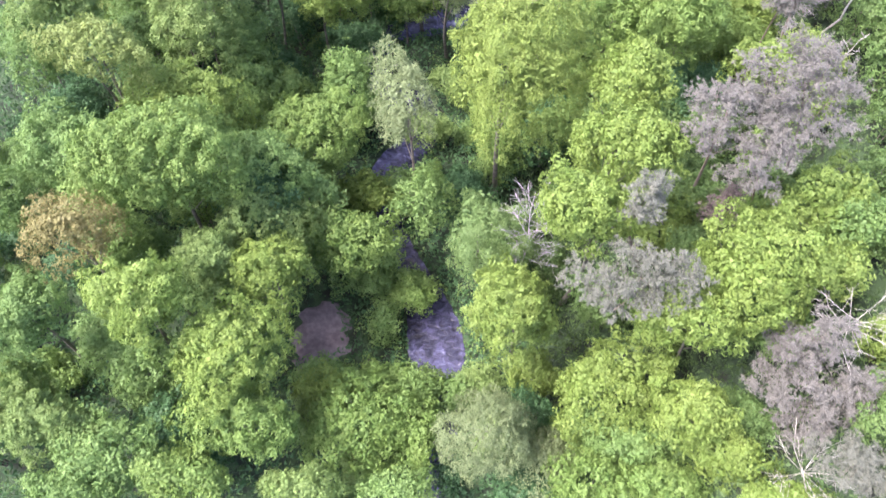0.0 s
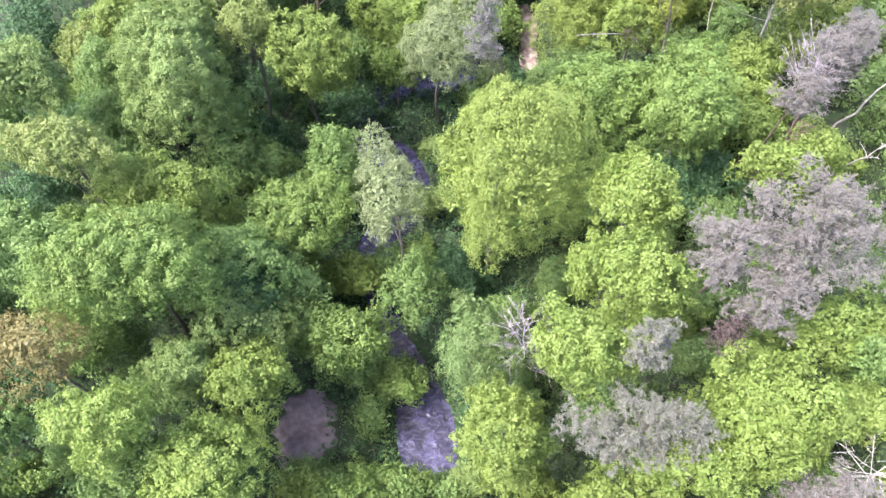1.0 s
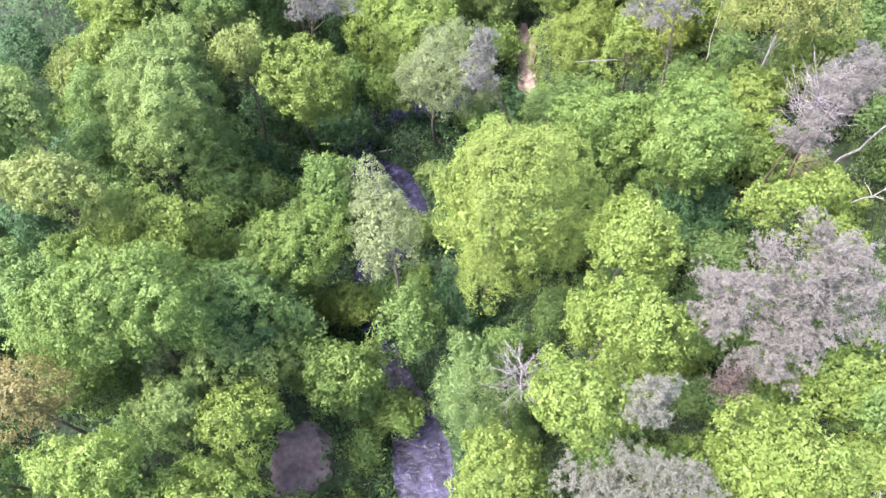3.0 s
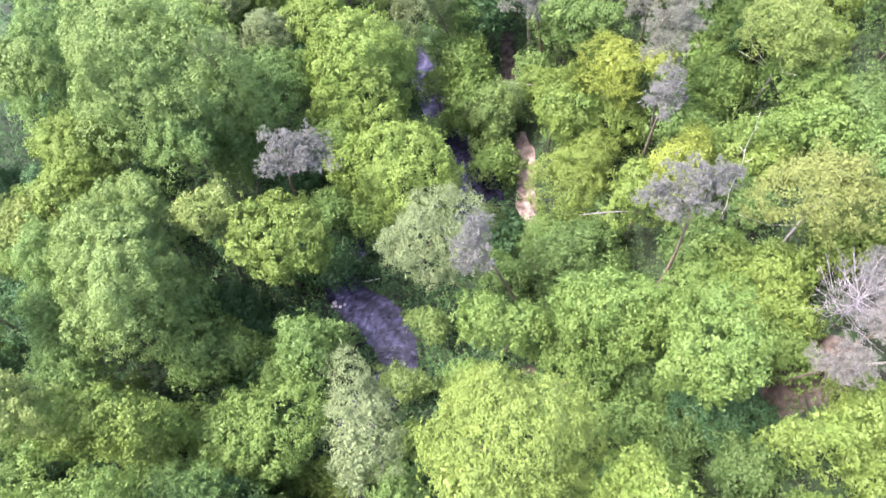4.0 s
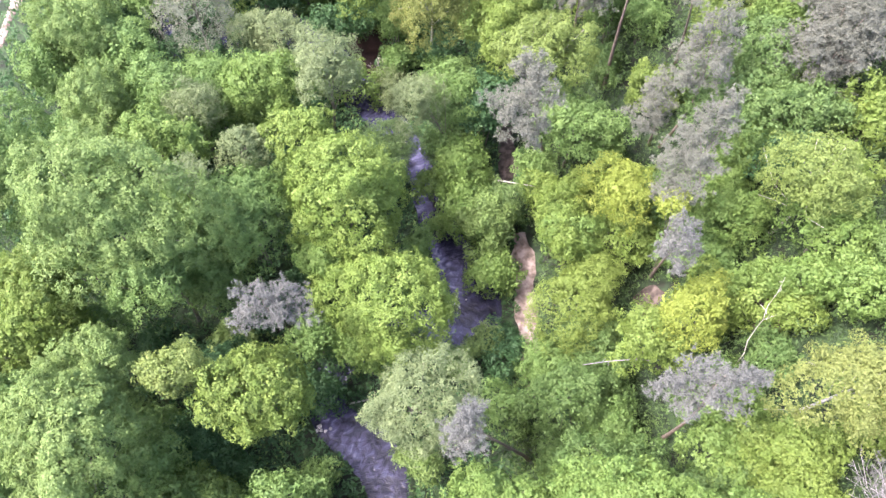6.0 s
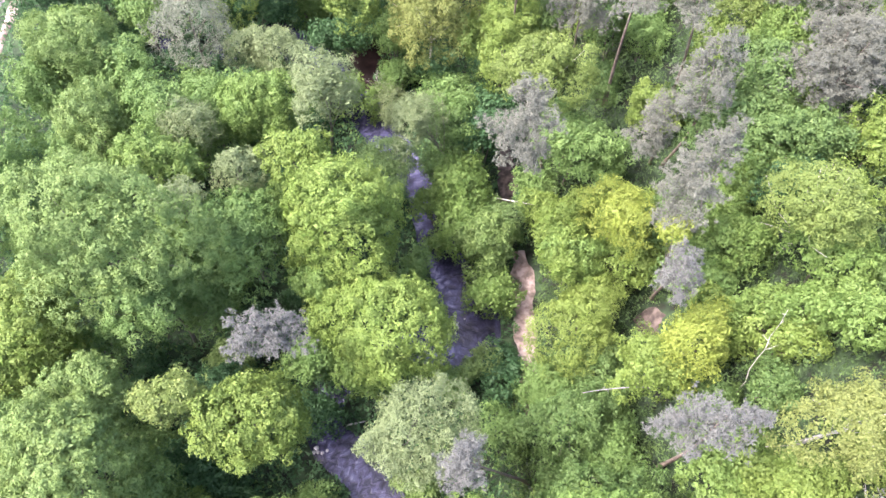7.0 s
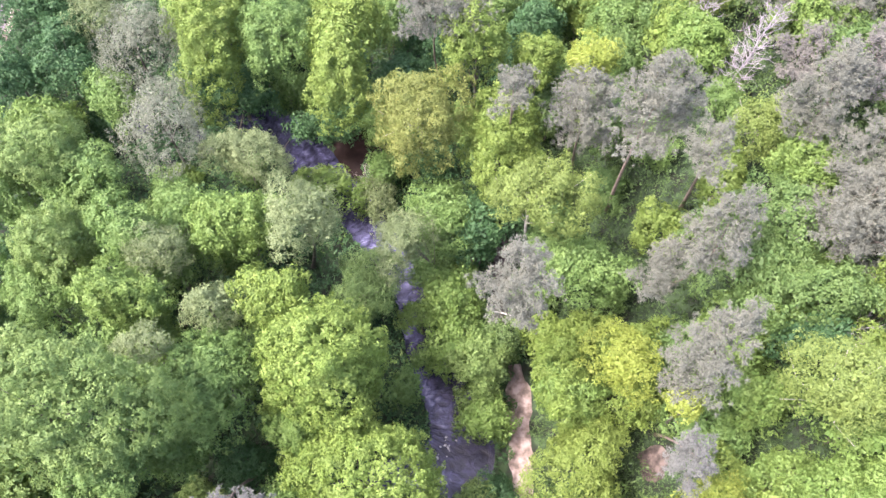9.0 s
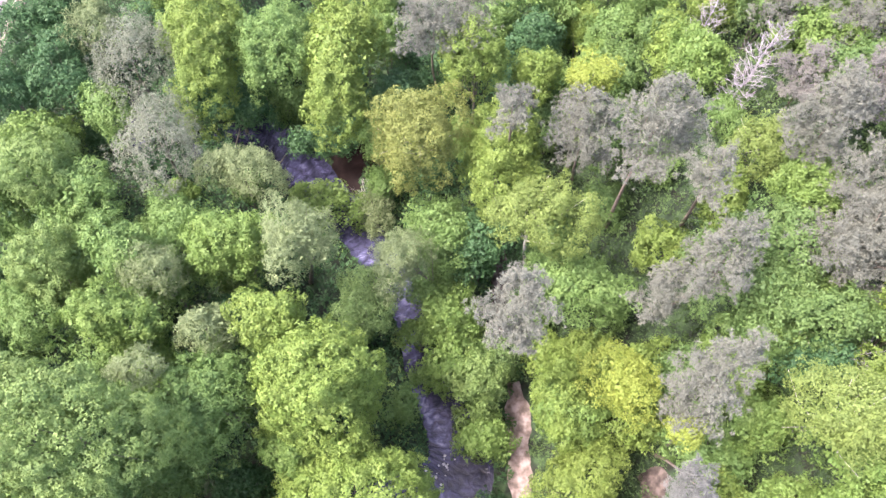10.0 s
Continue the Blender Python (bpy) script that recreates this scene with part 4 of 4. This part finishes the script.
tree("dark", -24.8, 84.7, 6.3, 1.84, 2.30, 2.30, lean=(-0.0, 0.0))
tree("pineB", 22.4, 75.5, 25.2, 1.98, 1.98, 1.88, (0.25, 0.33, 0.82), lean=(1.4, 1.8))
tree("pineB", 20.1, 78.0, 22.3, 1.66, 1.66, 1.58, (0.15, 0.24, 0.55), lean=(1.0, 1.5))
tree("maple", -3.1, 15.6, 3.2, 1.99, 1.63, 2.36, lean=(-0.0, 0.0))
tree("oakG", -2.8, 11.2, 4.3, 1.82, 2.27, 2.27, lean=(-0.0, 0.0))
tree("dark", -0.5, 9.8, 1.9, 1.18, 1.84, 1.48, lean=(-0.0, 0.0))
tree("alder", -3.9, 38.6, 3.7, 2.27, 1.20, 1.74, lean=(-0.0, 0.0))
tree("dark", -9.1, 51.3, 2.6, 1.91, 1.31, 1.90, lean=(-0.0, 0.0))
tree("maple", -5.7, 51.9, 4.5, 2.56, 1.35, 1.95, lean=(-0.0, 0.0))
tree("dark", -12.7, 47.7, 3.4, 2.45, 1.48, 2.14, lean=(-0.3, 0.4))
tree("oakG", -7.0, 50.4, 7.4, 2.02, 1.47, 2.12, lean=(-0.0, 0.0))
tree("scrub", 14.6, 39.2, 12.5, 3.20, 2.49, 3.59, lean=(0.4, 0.7))
tree("dark", 15.7, 35.1, 14.4, 2.42, 2.10, 3.02, lean=(0.4, 0.6))
tree("scrub", 16.2, 31.3, 15.5, 1.94, 1.54, 2.22, lean=(0.5, 0.5))
tree("oakL", 18.7, 40.4, 16.7, 2.26, 1.71, 2.47, lean=(0.4, 0.6))
tree("scrub", 16.1, 45.9, 12.9, 2.43, 1.77, 2.55, lean=(0.3, 0.6))
tree("oakG", 18.2, 38.0, 16.9, 2.12, 1.47, 2.12, lean=(0.5, 0.6))
tree("maple", -14.5, 27.7, 13.6, 2.66, 2.21, 3.19, lean=(-1.7, 1.5))
tree("alder", -13.9, 24.0, 12.8, 2.55, 2.03, 2.93, lean=(-1.8, 1.2))
tree("maple", -12.0, 27.5, 9.9, 2.44, 1.91, 2.75, lean=(-1.1, 1.2))
tree("oakG", -19.5, 33.7, 6.1, 2.77, 1.80, 2.60, lean=(-0.6, 0.6))
tree("alder", -11.3, 31.5, 3.5, 1.83, 1.41, 2.03, lean=(-0.3, 0.4))
tree("gold", 11.8, 56.0, 20.2, 1.18, 0.77, 1.10, lean=(2.2, 1.8))
tree("oakG", 7.1, 58.9, 10.2, 1.92, 2.01, 2.39, lean=(0.8, 1.4))
tree("oakG", 17.2, 57.9, 16.1, 2.13, 1.71, 2.47, lean=(0.8, 0.5))
tree("dark", 19.8, 60.7, 18.9, 2.11, 1.44, 2.08, lean=(0.8, 0.6))
tree("scrub", 21.4, 63.2, 19.8, 2.42, 1.26, 1.81, lean=(0.7, 0.5))
tree("oakG", 18.8, 62.3, 18.0, 2.21, 1.46, 2.10, lean=(0.8, 0.7))
tree("pine", -1.4, 86.6, 17.2, 1.98, 1.78, 1.32, lean=(-0.2, 4.9))
tree("pine", 22.7, 63.8, 19.8, 1.39, 1.39, 1.32, (0.07, 0.06, 0.18), lean=(0.8, 0.6))
tree("oakG", 14.9, 82.4, 17.9, 2.32, 1.90, 2.74, lean=(0.5, 1.1))
tree("oakG", 22.3, 81.7, 21.0, 2.96, 1.62, 2.33, lean=(0.3, 0.5))
tree("scrub", 18.3, 66.8, 20.6, 2.26, 1.88, 2.72, lean=(0.9, 1.0))
tree("fuzzy", -2.9, 71.6, 7.1, 2.04, 1.79, 2.55, lean=(-0.1, 1.2))
tree("maple", -6.1, 32.5, 2.5, 1.97, 1.60, 2.30, lean=(-0.0, 0.0))
tree("oakG", -4.7, 24.4, 2.6, 2.07, 1.28, 1.84, lean=(-0.0, 0.0))
tree("maple", -0.6, 15.4, 2.5, 1.92, 1.40, 2.02, lean=(-0.0, 0.0))
tree("maple", -7.4, 24.0, 3.6, 1.62, 1.29, 1.86, lean=(-0.2, 0.5))
tree("dark", -27.7, 81.0, 1.7, 2.95, 1.61, 2.32, lean=(-0.0, 0.0))
tree("oakG", 20.5, 52.9, 17.9, 2.00, 1.52, 2.19, lean=(0.6, 0.5))
tree("oakG", 21.9, 51.6, 20.0, 1.82, 1.51, 2.17, lean=(0.7, 0.5))
tree("oakL", 19.4, 51.7, 16.2, 1.84, 1.37, 1.98, lean=(0.5, 0.4))
tree("pine", 20.7, 66.9, 23.1, 2.2, 2.1, 1.90, (0.27, 0.47, 1.07), lean=(1.2, 2.2))
tree("maple", -16.1, 39.1, 6.7, 2.53, 2.11, 3.04, lean=(-0.5, 0.9))
tree("maple", -17.6, 29.3, 7.7, 2.51, 2.11, 3.04, lean=(-0.8, 0.9))
tree("oakG", -24.4, 21.8, 11.5, 1.73, 1.41, 2.04, lean=(-1.7, 0.9))
tree("maple", -20.6, 20.2, 8.4, 1.98, 1.47, 2.12, lean=(-1.1, 0.6))
tree("maple", -21.6, 66.1, 9.9, 2.22, 2.06, 2.77, lean=(-0.7, 1.4))
tree("oakG", -16.8, 39.7, 6.9, 2.48, 1.91, 2.76, lean=(-0.7, 0.7))
tree("maple", 9.2, 38.3, 10.3, 2.11, 1.60, 2.31, lean=(0.6, 1.1))
tree("oakG", -25.4, 31.6, 10.3, 2.04, 1.55, 2.23, lean=(-1.6, 0.5))
tree("maple", -20.7, 69.0, 11.5, 1.65, 2.56, 2.06, lean=(-1.0, 1.6))
tree("oakG", -20.7, 60.3, 10.3, 1.76, 2.62, 2.20, lean=(-1.0, 1.3))
tree("maple", -10.6, 51.0, 7.1, 2.09, 1.73, 2.50, lean=(-0.0, 0.0))
tree("maple", -20.4, 43.1, 10.3, 1.87, 1.54, 2.23, lean=(-1.6, 0.6))
tree("maple", -29.2, 63.2, 10.7, 2.73, 2.15, 3.10, lean=(-1.5, 0.9))
tree("maple", -18.4, 54.0, 10.1, 2.05, 1.90, 2.56, lean=(-1.5, 0.7))
tree("maple", -22.3, 71.7, 9.2, 2.21, 1.65, 2.37, lean=(-1.0, 1.1))
tree("scrub", 15.4, 25.8, 15.5, 2.32, 1.54, 2.21, lean=(0.3, 0.4))
tree("oakG", 18.0, 23.2, 18.8, 2.19, 1.27, 1.83, lean=(0.4, 0.4))
tree("scrub", 14.4, 22.5, 14.9, 1.74, 1.27, 1.83, lean=(0.4, 0.4))
tree("dark", 20.3, 22.6, 21.0, 1.90, 1.30, 1.87, lean=(0.5, 0.4))
tree("oakG", -8.9, 25.2, 8.5, 3.20, 2.28, 3.29, lean=(-0.9, 1.1))
tree("dark", -22.9, 82.4, 2.7, 1.85, 1.33, 1.92, lean=(-0.0, 0.0))
tree("maple", -15.2, 58.0, 13.8, 2.33, 3.12, 2.92, lean=(-1.9, 1.4))
tree("maple", -18.8, 54.3, 12.2, 1.96, 2.08, 2.45, lean=(-1.8, 0.8))
tree("pine", 19.7, 82.7, 22.2, 2.36, 1.65, 1.57, lean=(0.9, 1.6))
tree("pine", 23.9, 81.7, 22.7, 2.23, 1.86, 1.49, lean=(0.7, 1.1))
tree("maple", -17.3, 20.6, 10.4, 2.31, 1.50, 2.16, lean=(-1.6, 0.6))
tree("oakG", -26.2, 24.9, 12.1, 1.99, 2.28, 2.49, lean=(-1.9, 0.7))
tree("oakG", 19.8, 71.6, 20.3, 1.69, 1.58, 2.12, lean=(0.5, 0.6))
tree("oakG", -16.6, 7.0, 10.3, 2.48, 1.56, 2.25, lean=(-1.5, 0.6))
tree("maple", -23.6, 5.9, 10.5, 2.63, 1.35, 1.94, lean=(-1.6, 0.4))
tree("alder", -10.3, 7.3, 8.6, 2.47, 1.31, 1.89, lean=(-1.1, 0.8))
tree("oakG", -28.2, 11.8, 12.1, 2.00, 1.95, 2.51, lean=(-1.8, 0.8))
tree("oakL", 15.1, 9.4, 15.5, 2.15, 1.63, 2.35, lean=(0.4, 0.2))
tree("oakG", 12.1, 8.0, 13.6, 1.85, 1.26, 1.82, lean=(0.6, 0.4))
tree("maple", -3.8, 7.6, 7.6, 2.09, 1.27, 1.83, lean=(-0.6, 1.2))
tree("oakL", 17.2, 7.2, 17.4, 1.99, 1.04, 1.50, lean=(0.4, 0.1))
tree("oakL", -27.0, 49.9, 13.7, 2.66, 2.12, 3.06, lean=(-2.0, 1.0))
tree("oakG", -10.0, 55.2, 11.1, 2.12, 1.73, 2.49, lean=(-0.9, 1.7))
tree("maple", -17.2, 53.6, 10.2, 2.03, 1.68, 2.42, lean=(-1.1, 1.2))
tree("maple", -25.3, 49.9, 9.3, 1.83, 1.70, 2.29, lean=(-1.3, 0.7))
tree("oakG", 7.1, 39.5, 10.9, 2.52, 1.91, 2.75, lean=(0.6, 1.5))
tree("maple", 11.2, 35.2, 10.8, 2.69, 1.99, 2.87, lean=(0.7, 0.7))
tree("oakG", 6.4, 34.9, 10.3, 2.06, 1.56, 2.25, lean=(0.7, 1.4))
tree("scrub", 15.2, 33.9, 13.4, 2.23, 1.45, 2.09, lean=(0.5, 0.4))
tree("oakY", -30.3, 45.8, 11.9, 2.22, 2.07, 2.78, lean=(-1.6, 1.2))
tree("oakG", 20.3, 65.6, 19.6, 2.16, 1.43, 2.06, lean=(0.6, 0.6))
tree("scrub", 17.6, 63.7, 15.8, 1.80, 1.38, 1.99, lean=(0.6, 0.6))
tree("alder", -34.8, 58.9, 12.6, 2.83, 2.20, 3.18, lean=(-1.4, 1.5))
tree("maple", -25.7, 36.6, 10.9, 2.44, 1.90, 2.74, lean=(-1.6, 0.8))
tree("maple", -20.2, 32.7, 10.0, 2.39, 1.87, 2.69, lean=(-1.4, 0.7))
bare_tree("dead_birch", "tall dead white birch trunk with few boughs", (22.9, 37.7, 0), (21.8, 33.9, 30.0), 1.1, BARK_PALE, 5, 2, 0.11, 0.8, 3)
bare_tree("dead_birch", "dead pale birch stem leaning from the slope", (22.1, 34.5, 0), (21.5, 31.0, 26.0), 0.9, BARK_PALE, 5, 2, 0.09, 0.6, 15)
bare_tree("dead_tree", "leafless dead tree with bleached white boughs", (20.2, 15.5, 0), (19.1, 14.7, 24.0), 3.6, BARK_PALE, 16, 6, 0.10, 0.6, 4)
bare_tree("dead_tree", "leafless dead tree with bleached white boughs", (18.6, 8.5, 0), (18.0, 8.4, 18.0), 3.8, BARK_PALE, 16, 6, 0.10, 0.58, 5)
bare_tree("dead_tree", "grey dead tree with thin bare twigs", (4.0, 23.0, 0), (3.5, 22.0, 22.0), 2.7, BARK_DEAD, 34, 9, 0.08, 0.45, 6)
bare_tree("dead_tree", "standing dead tree with dense violet-grey twigs", (17.1, 79.6, 0), (18.3, 80.3, 24.0), 1.6, BARK_DEAD, 60, 9, 0.11, 0.25, 7)
bare_tree("dead_tree", "standing dead tree with dense violet-grey twigs", (15.2, 84.3, 0), (15.8, 85.3, 21.0), 1.5, BARK_DEAD, 44, 8, 0.09, 0.35, 8)
bare_tree("dead_bush", "dark tangle of bare dead twigs", (-21.4, 59.8, 0), (-20.7, 59.7, 10.0), 2.2, BARK, 22, 7, 0.08, 0.25, 9)
bare_tree("dead_bush", "pale bare twigs hanging over the stream", (-9.2, 79.3, 0), (-9.4, 79.0, 3.0), 1.6, BARK_PALE, 12, 5, 0.05, 0.2, 10)
bare_tree("dead_tree", "grey dead tree with bare twigs", (22.9, 61.6, 0), (21.6, 61.0, 20.0), 2.2, BARK_DEAD, 16, 6, 0.11, 0.5, 11)
bare_tree("dead_tree", "grey dead tree with a dense spray of bare twigs", (22.0, 40.1, 0), (20.2, 39.0, 23.5), 3.0, BARK_DEAD, 40, 8, 0.07, 0.45, 12)
bare_tree("dead_birch", "thin pale birch stem with a few bare boughs", (17.6, 48.8, 0), (16.5, 50.4, 23.0), 0.9, BARK_PALE, 5, 2, 0.045, 0.55, 14)
pole("leaning_log", "bleached dead log leaning out of the thicket", "dead log", [(12.0, 48.7, 13.2), (10.8, 48.5, 13.9), (9.0, 48.2, 14.1), (7.4, 47.8, 14.3)], 0.045, BARK_DEAD)
pole("fallen_pole", "thin pale fallen pole across the earth path", "fallen pole", [(0.0, 67.5, 3.2), (2.9, 66.7, 4.0), (5.5, 66.0, 4.6)], 0.09, BARK_PALE)
pole("driftwood", "bleached branch lying at the edge of the stream", "driftwood", [(-8.6, 47.9, 0.5), (-6.9, 48.4, 0.4), (-5.4, 48.7, 0.3)], 0.09, BARK_PALE)
pole("driftwood", "dark snag leaning over the stream", "driftwood", [(-18.0, 81.9, 0.1), (-17.4, 82.5, 0.8), (-16.7, 83.1, 1.6)], 0.10, BARK)



# ---- undergrowth ----
def thicket_height(x, y):
    """Height of the undergrowth above the ground: low by the water, higher on the slope, in rounded heads."""
    d = bank(x, y)
    base = 1.0 + 2.2 * smoothstep((d - 0.5) / 6) + 0.9 * smoothstep((x - 6) / 10)
    heads = 0.40 + 0.60 * np.sqrt(np.abs(np.sin(x * 0.83 + 1.7 * np.sin(y * 0.31)) * np.sin(y * 0.77 + 1.3 * np.cos(x * 0.37))))
    fine = 0.80 + 0.28 * np.sqrt(np.abs(np.sin(x * 1.9 + 2 * np.sin(y * 1.1)) * np.sin(y * 2.1 + 1.5 * np.cos(x * 1.3))))
    return base * heads * fine


def bare(x, y):
    """Where no undergrowth grows: water, mud, paths."""
    b = bank(x, y) < -0.15
    for a, c, r in EARTH:
        b |= (x - a) ** 2 + (y - c) ** 2 < (1.1 * r) ** 2
    b |= (np.abs(x - 4.95 - 0.25 * np.sin(y * 1.9)) < 0.85 + 0.28 * np.sin(y * 3.1)) & (y > 50) & (y < 63)
    b |= (np.abs(x - 2.95 - 0.2 * np.sin(y * 1.3)) < 0.75 + 0.2 * np.sin(y * 2.3)) & (y > 65.5) & (y < 75)
    b |= ((x + 11.4) / 2.0) ** 2 + ((y - 19.9) / 2.6) ** 2 < 1
    b |= ((x + 11.3) / 1.7) ** 2 + ((y - 82.6) / 2.9) ** 2 < 1
    b |= (x > -52) & (x < -45.4 - 0.3 * np.sin(y * 0.9)) & (y > 77) & (y < 98)
    return b


rng = np.random.default_rng(77)


def thicket(name, count, x0, x1, y0, y1, kind, size, label, sel=None):
    x, y = rng.uniform(x0, x1, count), rng.uniform(y0, y1, count)
    keep = ~bare(x, y)
    if sel is not None:
        keep &= sel(x, y)
    x, y = x[keep], y[keep]
    h = thicket_height(x, y)
    e = 0.15
    gxx, gyy = (thicket_height(x + e, y) - h) / e, (thicket_height(x, y + e) - h) / e
    nrm = unit(np.stack([-gxx, -gyy, np.ones_like(x)], 1) + rng.normal(size=(len(x), 3)) * 0.5)
    depth = np.where(rng.uniform(0, 1, len(x)) < 0.75, rng.uniform(0.90, 1.04, len(x)), rng.uniform(0.6, 0.95, len(x)))
    z = ground_z(x, y) + h * depth
    tone = 0.5 + 0.5 * np.sin(x * 1.9 + y) * np.sin(y * 1.7 - x * 0.6)
    me = leaves_mesh(name, np.stack([x, y, z], 1), nrm, size * rng.uniform(0.6, 1.35, len(x)), tone, rng, 0.6)
    me.materials.append(LEAF[kind])
    return tagged(new(name, me), label, "undergrowth", kind="stuff")


def patch(seed, lo):
    def inside(x, y):
        return np.sin(x * 0.31 + seed) * np.sin(y * 0.27 + 2 * seed) + 0.4 * np.sin(x * 0.9 - y * 0.7 + seed) > lo
    return inside


thicket("undergrowth", 120000, -46, 5, 4, 108, "dark", 0.32, "dark green undergrowth covering the valley floor")
thicket("undergrowth", 45000, -42, 5, 6, 106, "maple", 0.25, "mid-green patches of undergrowth on the valley floor", patch(1.0, -0.2))
thicket("undergrowth", 185000, 4, 34, 4, 108, "low", 0.205, "mid-green thicket covering the slope")
thicket("undergrowth", 50000, 4, 33, 6, 106, "scrub", 0.19, "lighter green patches of thicket on the slope", patch(2.3, 0.15))


def clear(x, y):
    """Whether a bush may stand here: off the water, the paths and the mud."""
    if float(bank(x, y)) < 1.3:
        return False
    if any((x - a) ** 2 + (y - b) ** 2 < (r + 1.2) ** 2 for a, b, r in EARTH):
        return False
    if 3.2 < x < 6.8 and 47.5 < y < 64.5:
        return False
    if 0.8 < x < 5.2 and 64.5 < y < 75.5:
        return False
    if -14.6 < x < -8.2 and 14.5 < y < 25:
        return False
    if -14 < x < -9 and 78.5 < y < 86:
        return False
    return not (-52 < x < -44.5 and 77 < y < 98)


def young(name, label, group, kinds, rx, rz, lift, limit, spread, inside, seed, grow, near=0.7):
    """A few patterns of a small tree, set out with copies where inside() allows."""
    patterns = []
    for q, kind in enumerate(kinds):
        rng = np.random.default_rng(seed + q)
        root = tagged(new(name), label.format({"dark": "dark green", "oakY": "pale green", "oakL": "bright green", "alder": "blue-green", "gold": "yellow-green", "birch": "yellow-green", "scrub": "mid-green"}.get(kind, "green")), "bush" if name == "bush" else "tree", group)
        mesh, _ = crown_mesh(kind, rx, rx * rng.uniform(0.85, 1.1), rz, rng, coarse=1.05)
        stems = []
        for g in range(3):
            a = g * 2.1 + q
            c, d = math.cos(a), math.sin(a)
            st = [np.array([0.08 * c, 0.08 * d, -0.4]), np.array([0.2 * rx * c, 0.2 * rx * d, 0.5 * lift]), np.array([0.45 * rx * c, 0.45 * rx * d, lift + 0.3 * rz])]
            part("stem", tubes_mesh("stem", [(st, [0.08, 0.055, 0.02])], 5), BARK, root)
        cr = part("crown", mesh, LEAF[kind], root)
        cr.location = (0, 0, lift)
        patterns.append(root)
    rng = np.random.default_rng(seed + 50)
    spots = []
    for _ in range(12000):
        x, y = rng.uniform(-40, 36), rng.uniform(8, 108)
        if len(spots) >= limit:
            break
        if not clear(x, y) or not inside(x, y):
            continue
        if any((x - a) ** 2 + (y - b) ** 2 < spread ** 2 for a, b in spots) or any((x - a) ** 2 + (y - b) ** 2 < (near * r + 0.5) ** 2 for a, b, r in CROWNS):
            continue
        spots.append((x, y))
    for k, (x, y) in enumerate(spots):
        m = pose(x, y, float(ground_z(x, y)), 0, 0, rng.uniform(0, 360))
        f = rng.uniform(*grow)
        q = int(rng.integers(len(patterns)))
        if k < len(patterns):
            patterns[k].matrix_basis = m
        else:
            copy_thing(patterns[q], m @ Matrix.Diagonal((f, f, f * rng.uniform(0.85, 1.2), 1)))


def on_slope(x, y):
    return x > 6 and float(bank(x, y + 2.5)) > 2.5


def on_floor(x, y):
    return x <= 9


def by_floor_gaps(x, y):
    return x <= 7 and float(bank(x, y)) > 2.5 and float(bank(x, y + 3.0)) > 2.5


young("young_tree", "young {} tree on the wooded slope", "young trees on the slope", ["scrub", "oakG", "scrub", "maple", "oakL", "scrub"], 2.0, 2.2, 4.0, 160, 2.8, on_slope, 500, (0.7, 1.25), 0.55)
young("young_tree", "slender {} tree filling a gap in the wood", "young trees on the valley floor", ["maple", "dark", "oakG", "maple", "dark"], 2.2, 2.6, 6.0, 90, 3.4, by_floor_gaps, 900, (0.7, 1.2), 0.65)
young("bush", "{} leafy bush on the forest floor", "understorey bushes", ["maple", "dark", "oakG", "dark", "alder"], 1.5, 1.3, 1.8, 120, 2.8, on_floor, 700, (0.8, 1.4), 0.3)


# ---- stones in the stream ----
def stone(x, y, z, r, seed):
    rng = np.random.default_rng(seed)
    bm = bmesh.new()
    bmesh.ops.create_icosphere(bm, subdivisions=2, radius=r)
    k = unit(rng.normal(size=(5, 3)))
    for v in bm.verts:
        n = np.array(v.co) / r
        f = 1 - 0.28 * max(0, float((k @ n).max()) - 0.55) + rng.normal(0, 0.02)
        v.co = Vector((v.co.x * f * 1.2, v.co.y * f, v.co.z * f * 0.65))
    me = bpy.data.meshes.new("stone")
    bm.to_mesh(me)
    bm.free()
    me.materials.append(STONE)
    ob = tagged(new("stone", me), "pale wet stone in the shallow stream", "stone", "stones in the stream")
    ob.matrix_basis = pose(x, y, z, rng.uniform(-10, 10), rng.uniform(-10, 10), rng.uniform(0, 360))


STONE = bark_material("stone_pale", (0.22, 0.21, 0.22), (0.55, 0.53, 0.54), 6.0)
rng = np.random.default_rng(31)
for k in range(16):
    r = rng.uniform(0.05, 0.13)
    stone((-0.9, 56.6)[0] + rng.normal(0, 0.55), (-0.9, 56.6)[1] + rng.normal(0, 0.7), 0.02, r, 60 + k)
for k in range(7):
    r = rng.uniform(0.09, 0.18)
    stone((-10.5, 46.1)[0] + rng.normal(0, 0.5), (-10.5, 46.1)[1] + rng.normal(0, 0.4), 0.02, r, 90 + k)
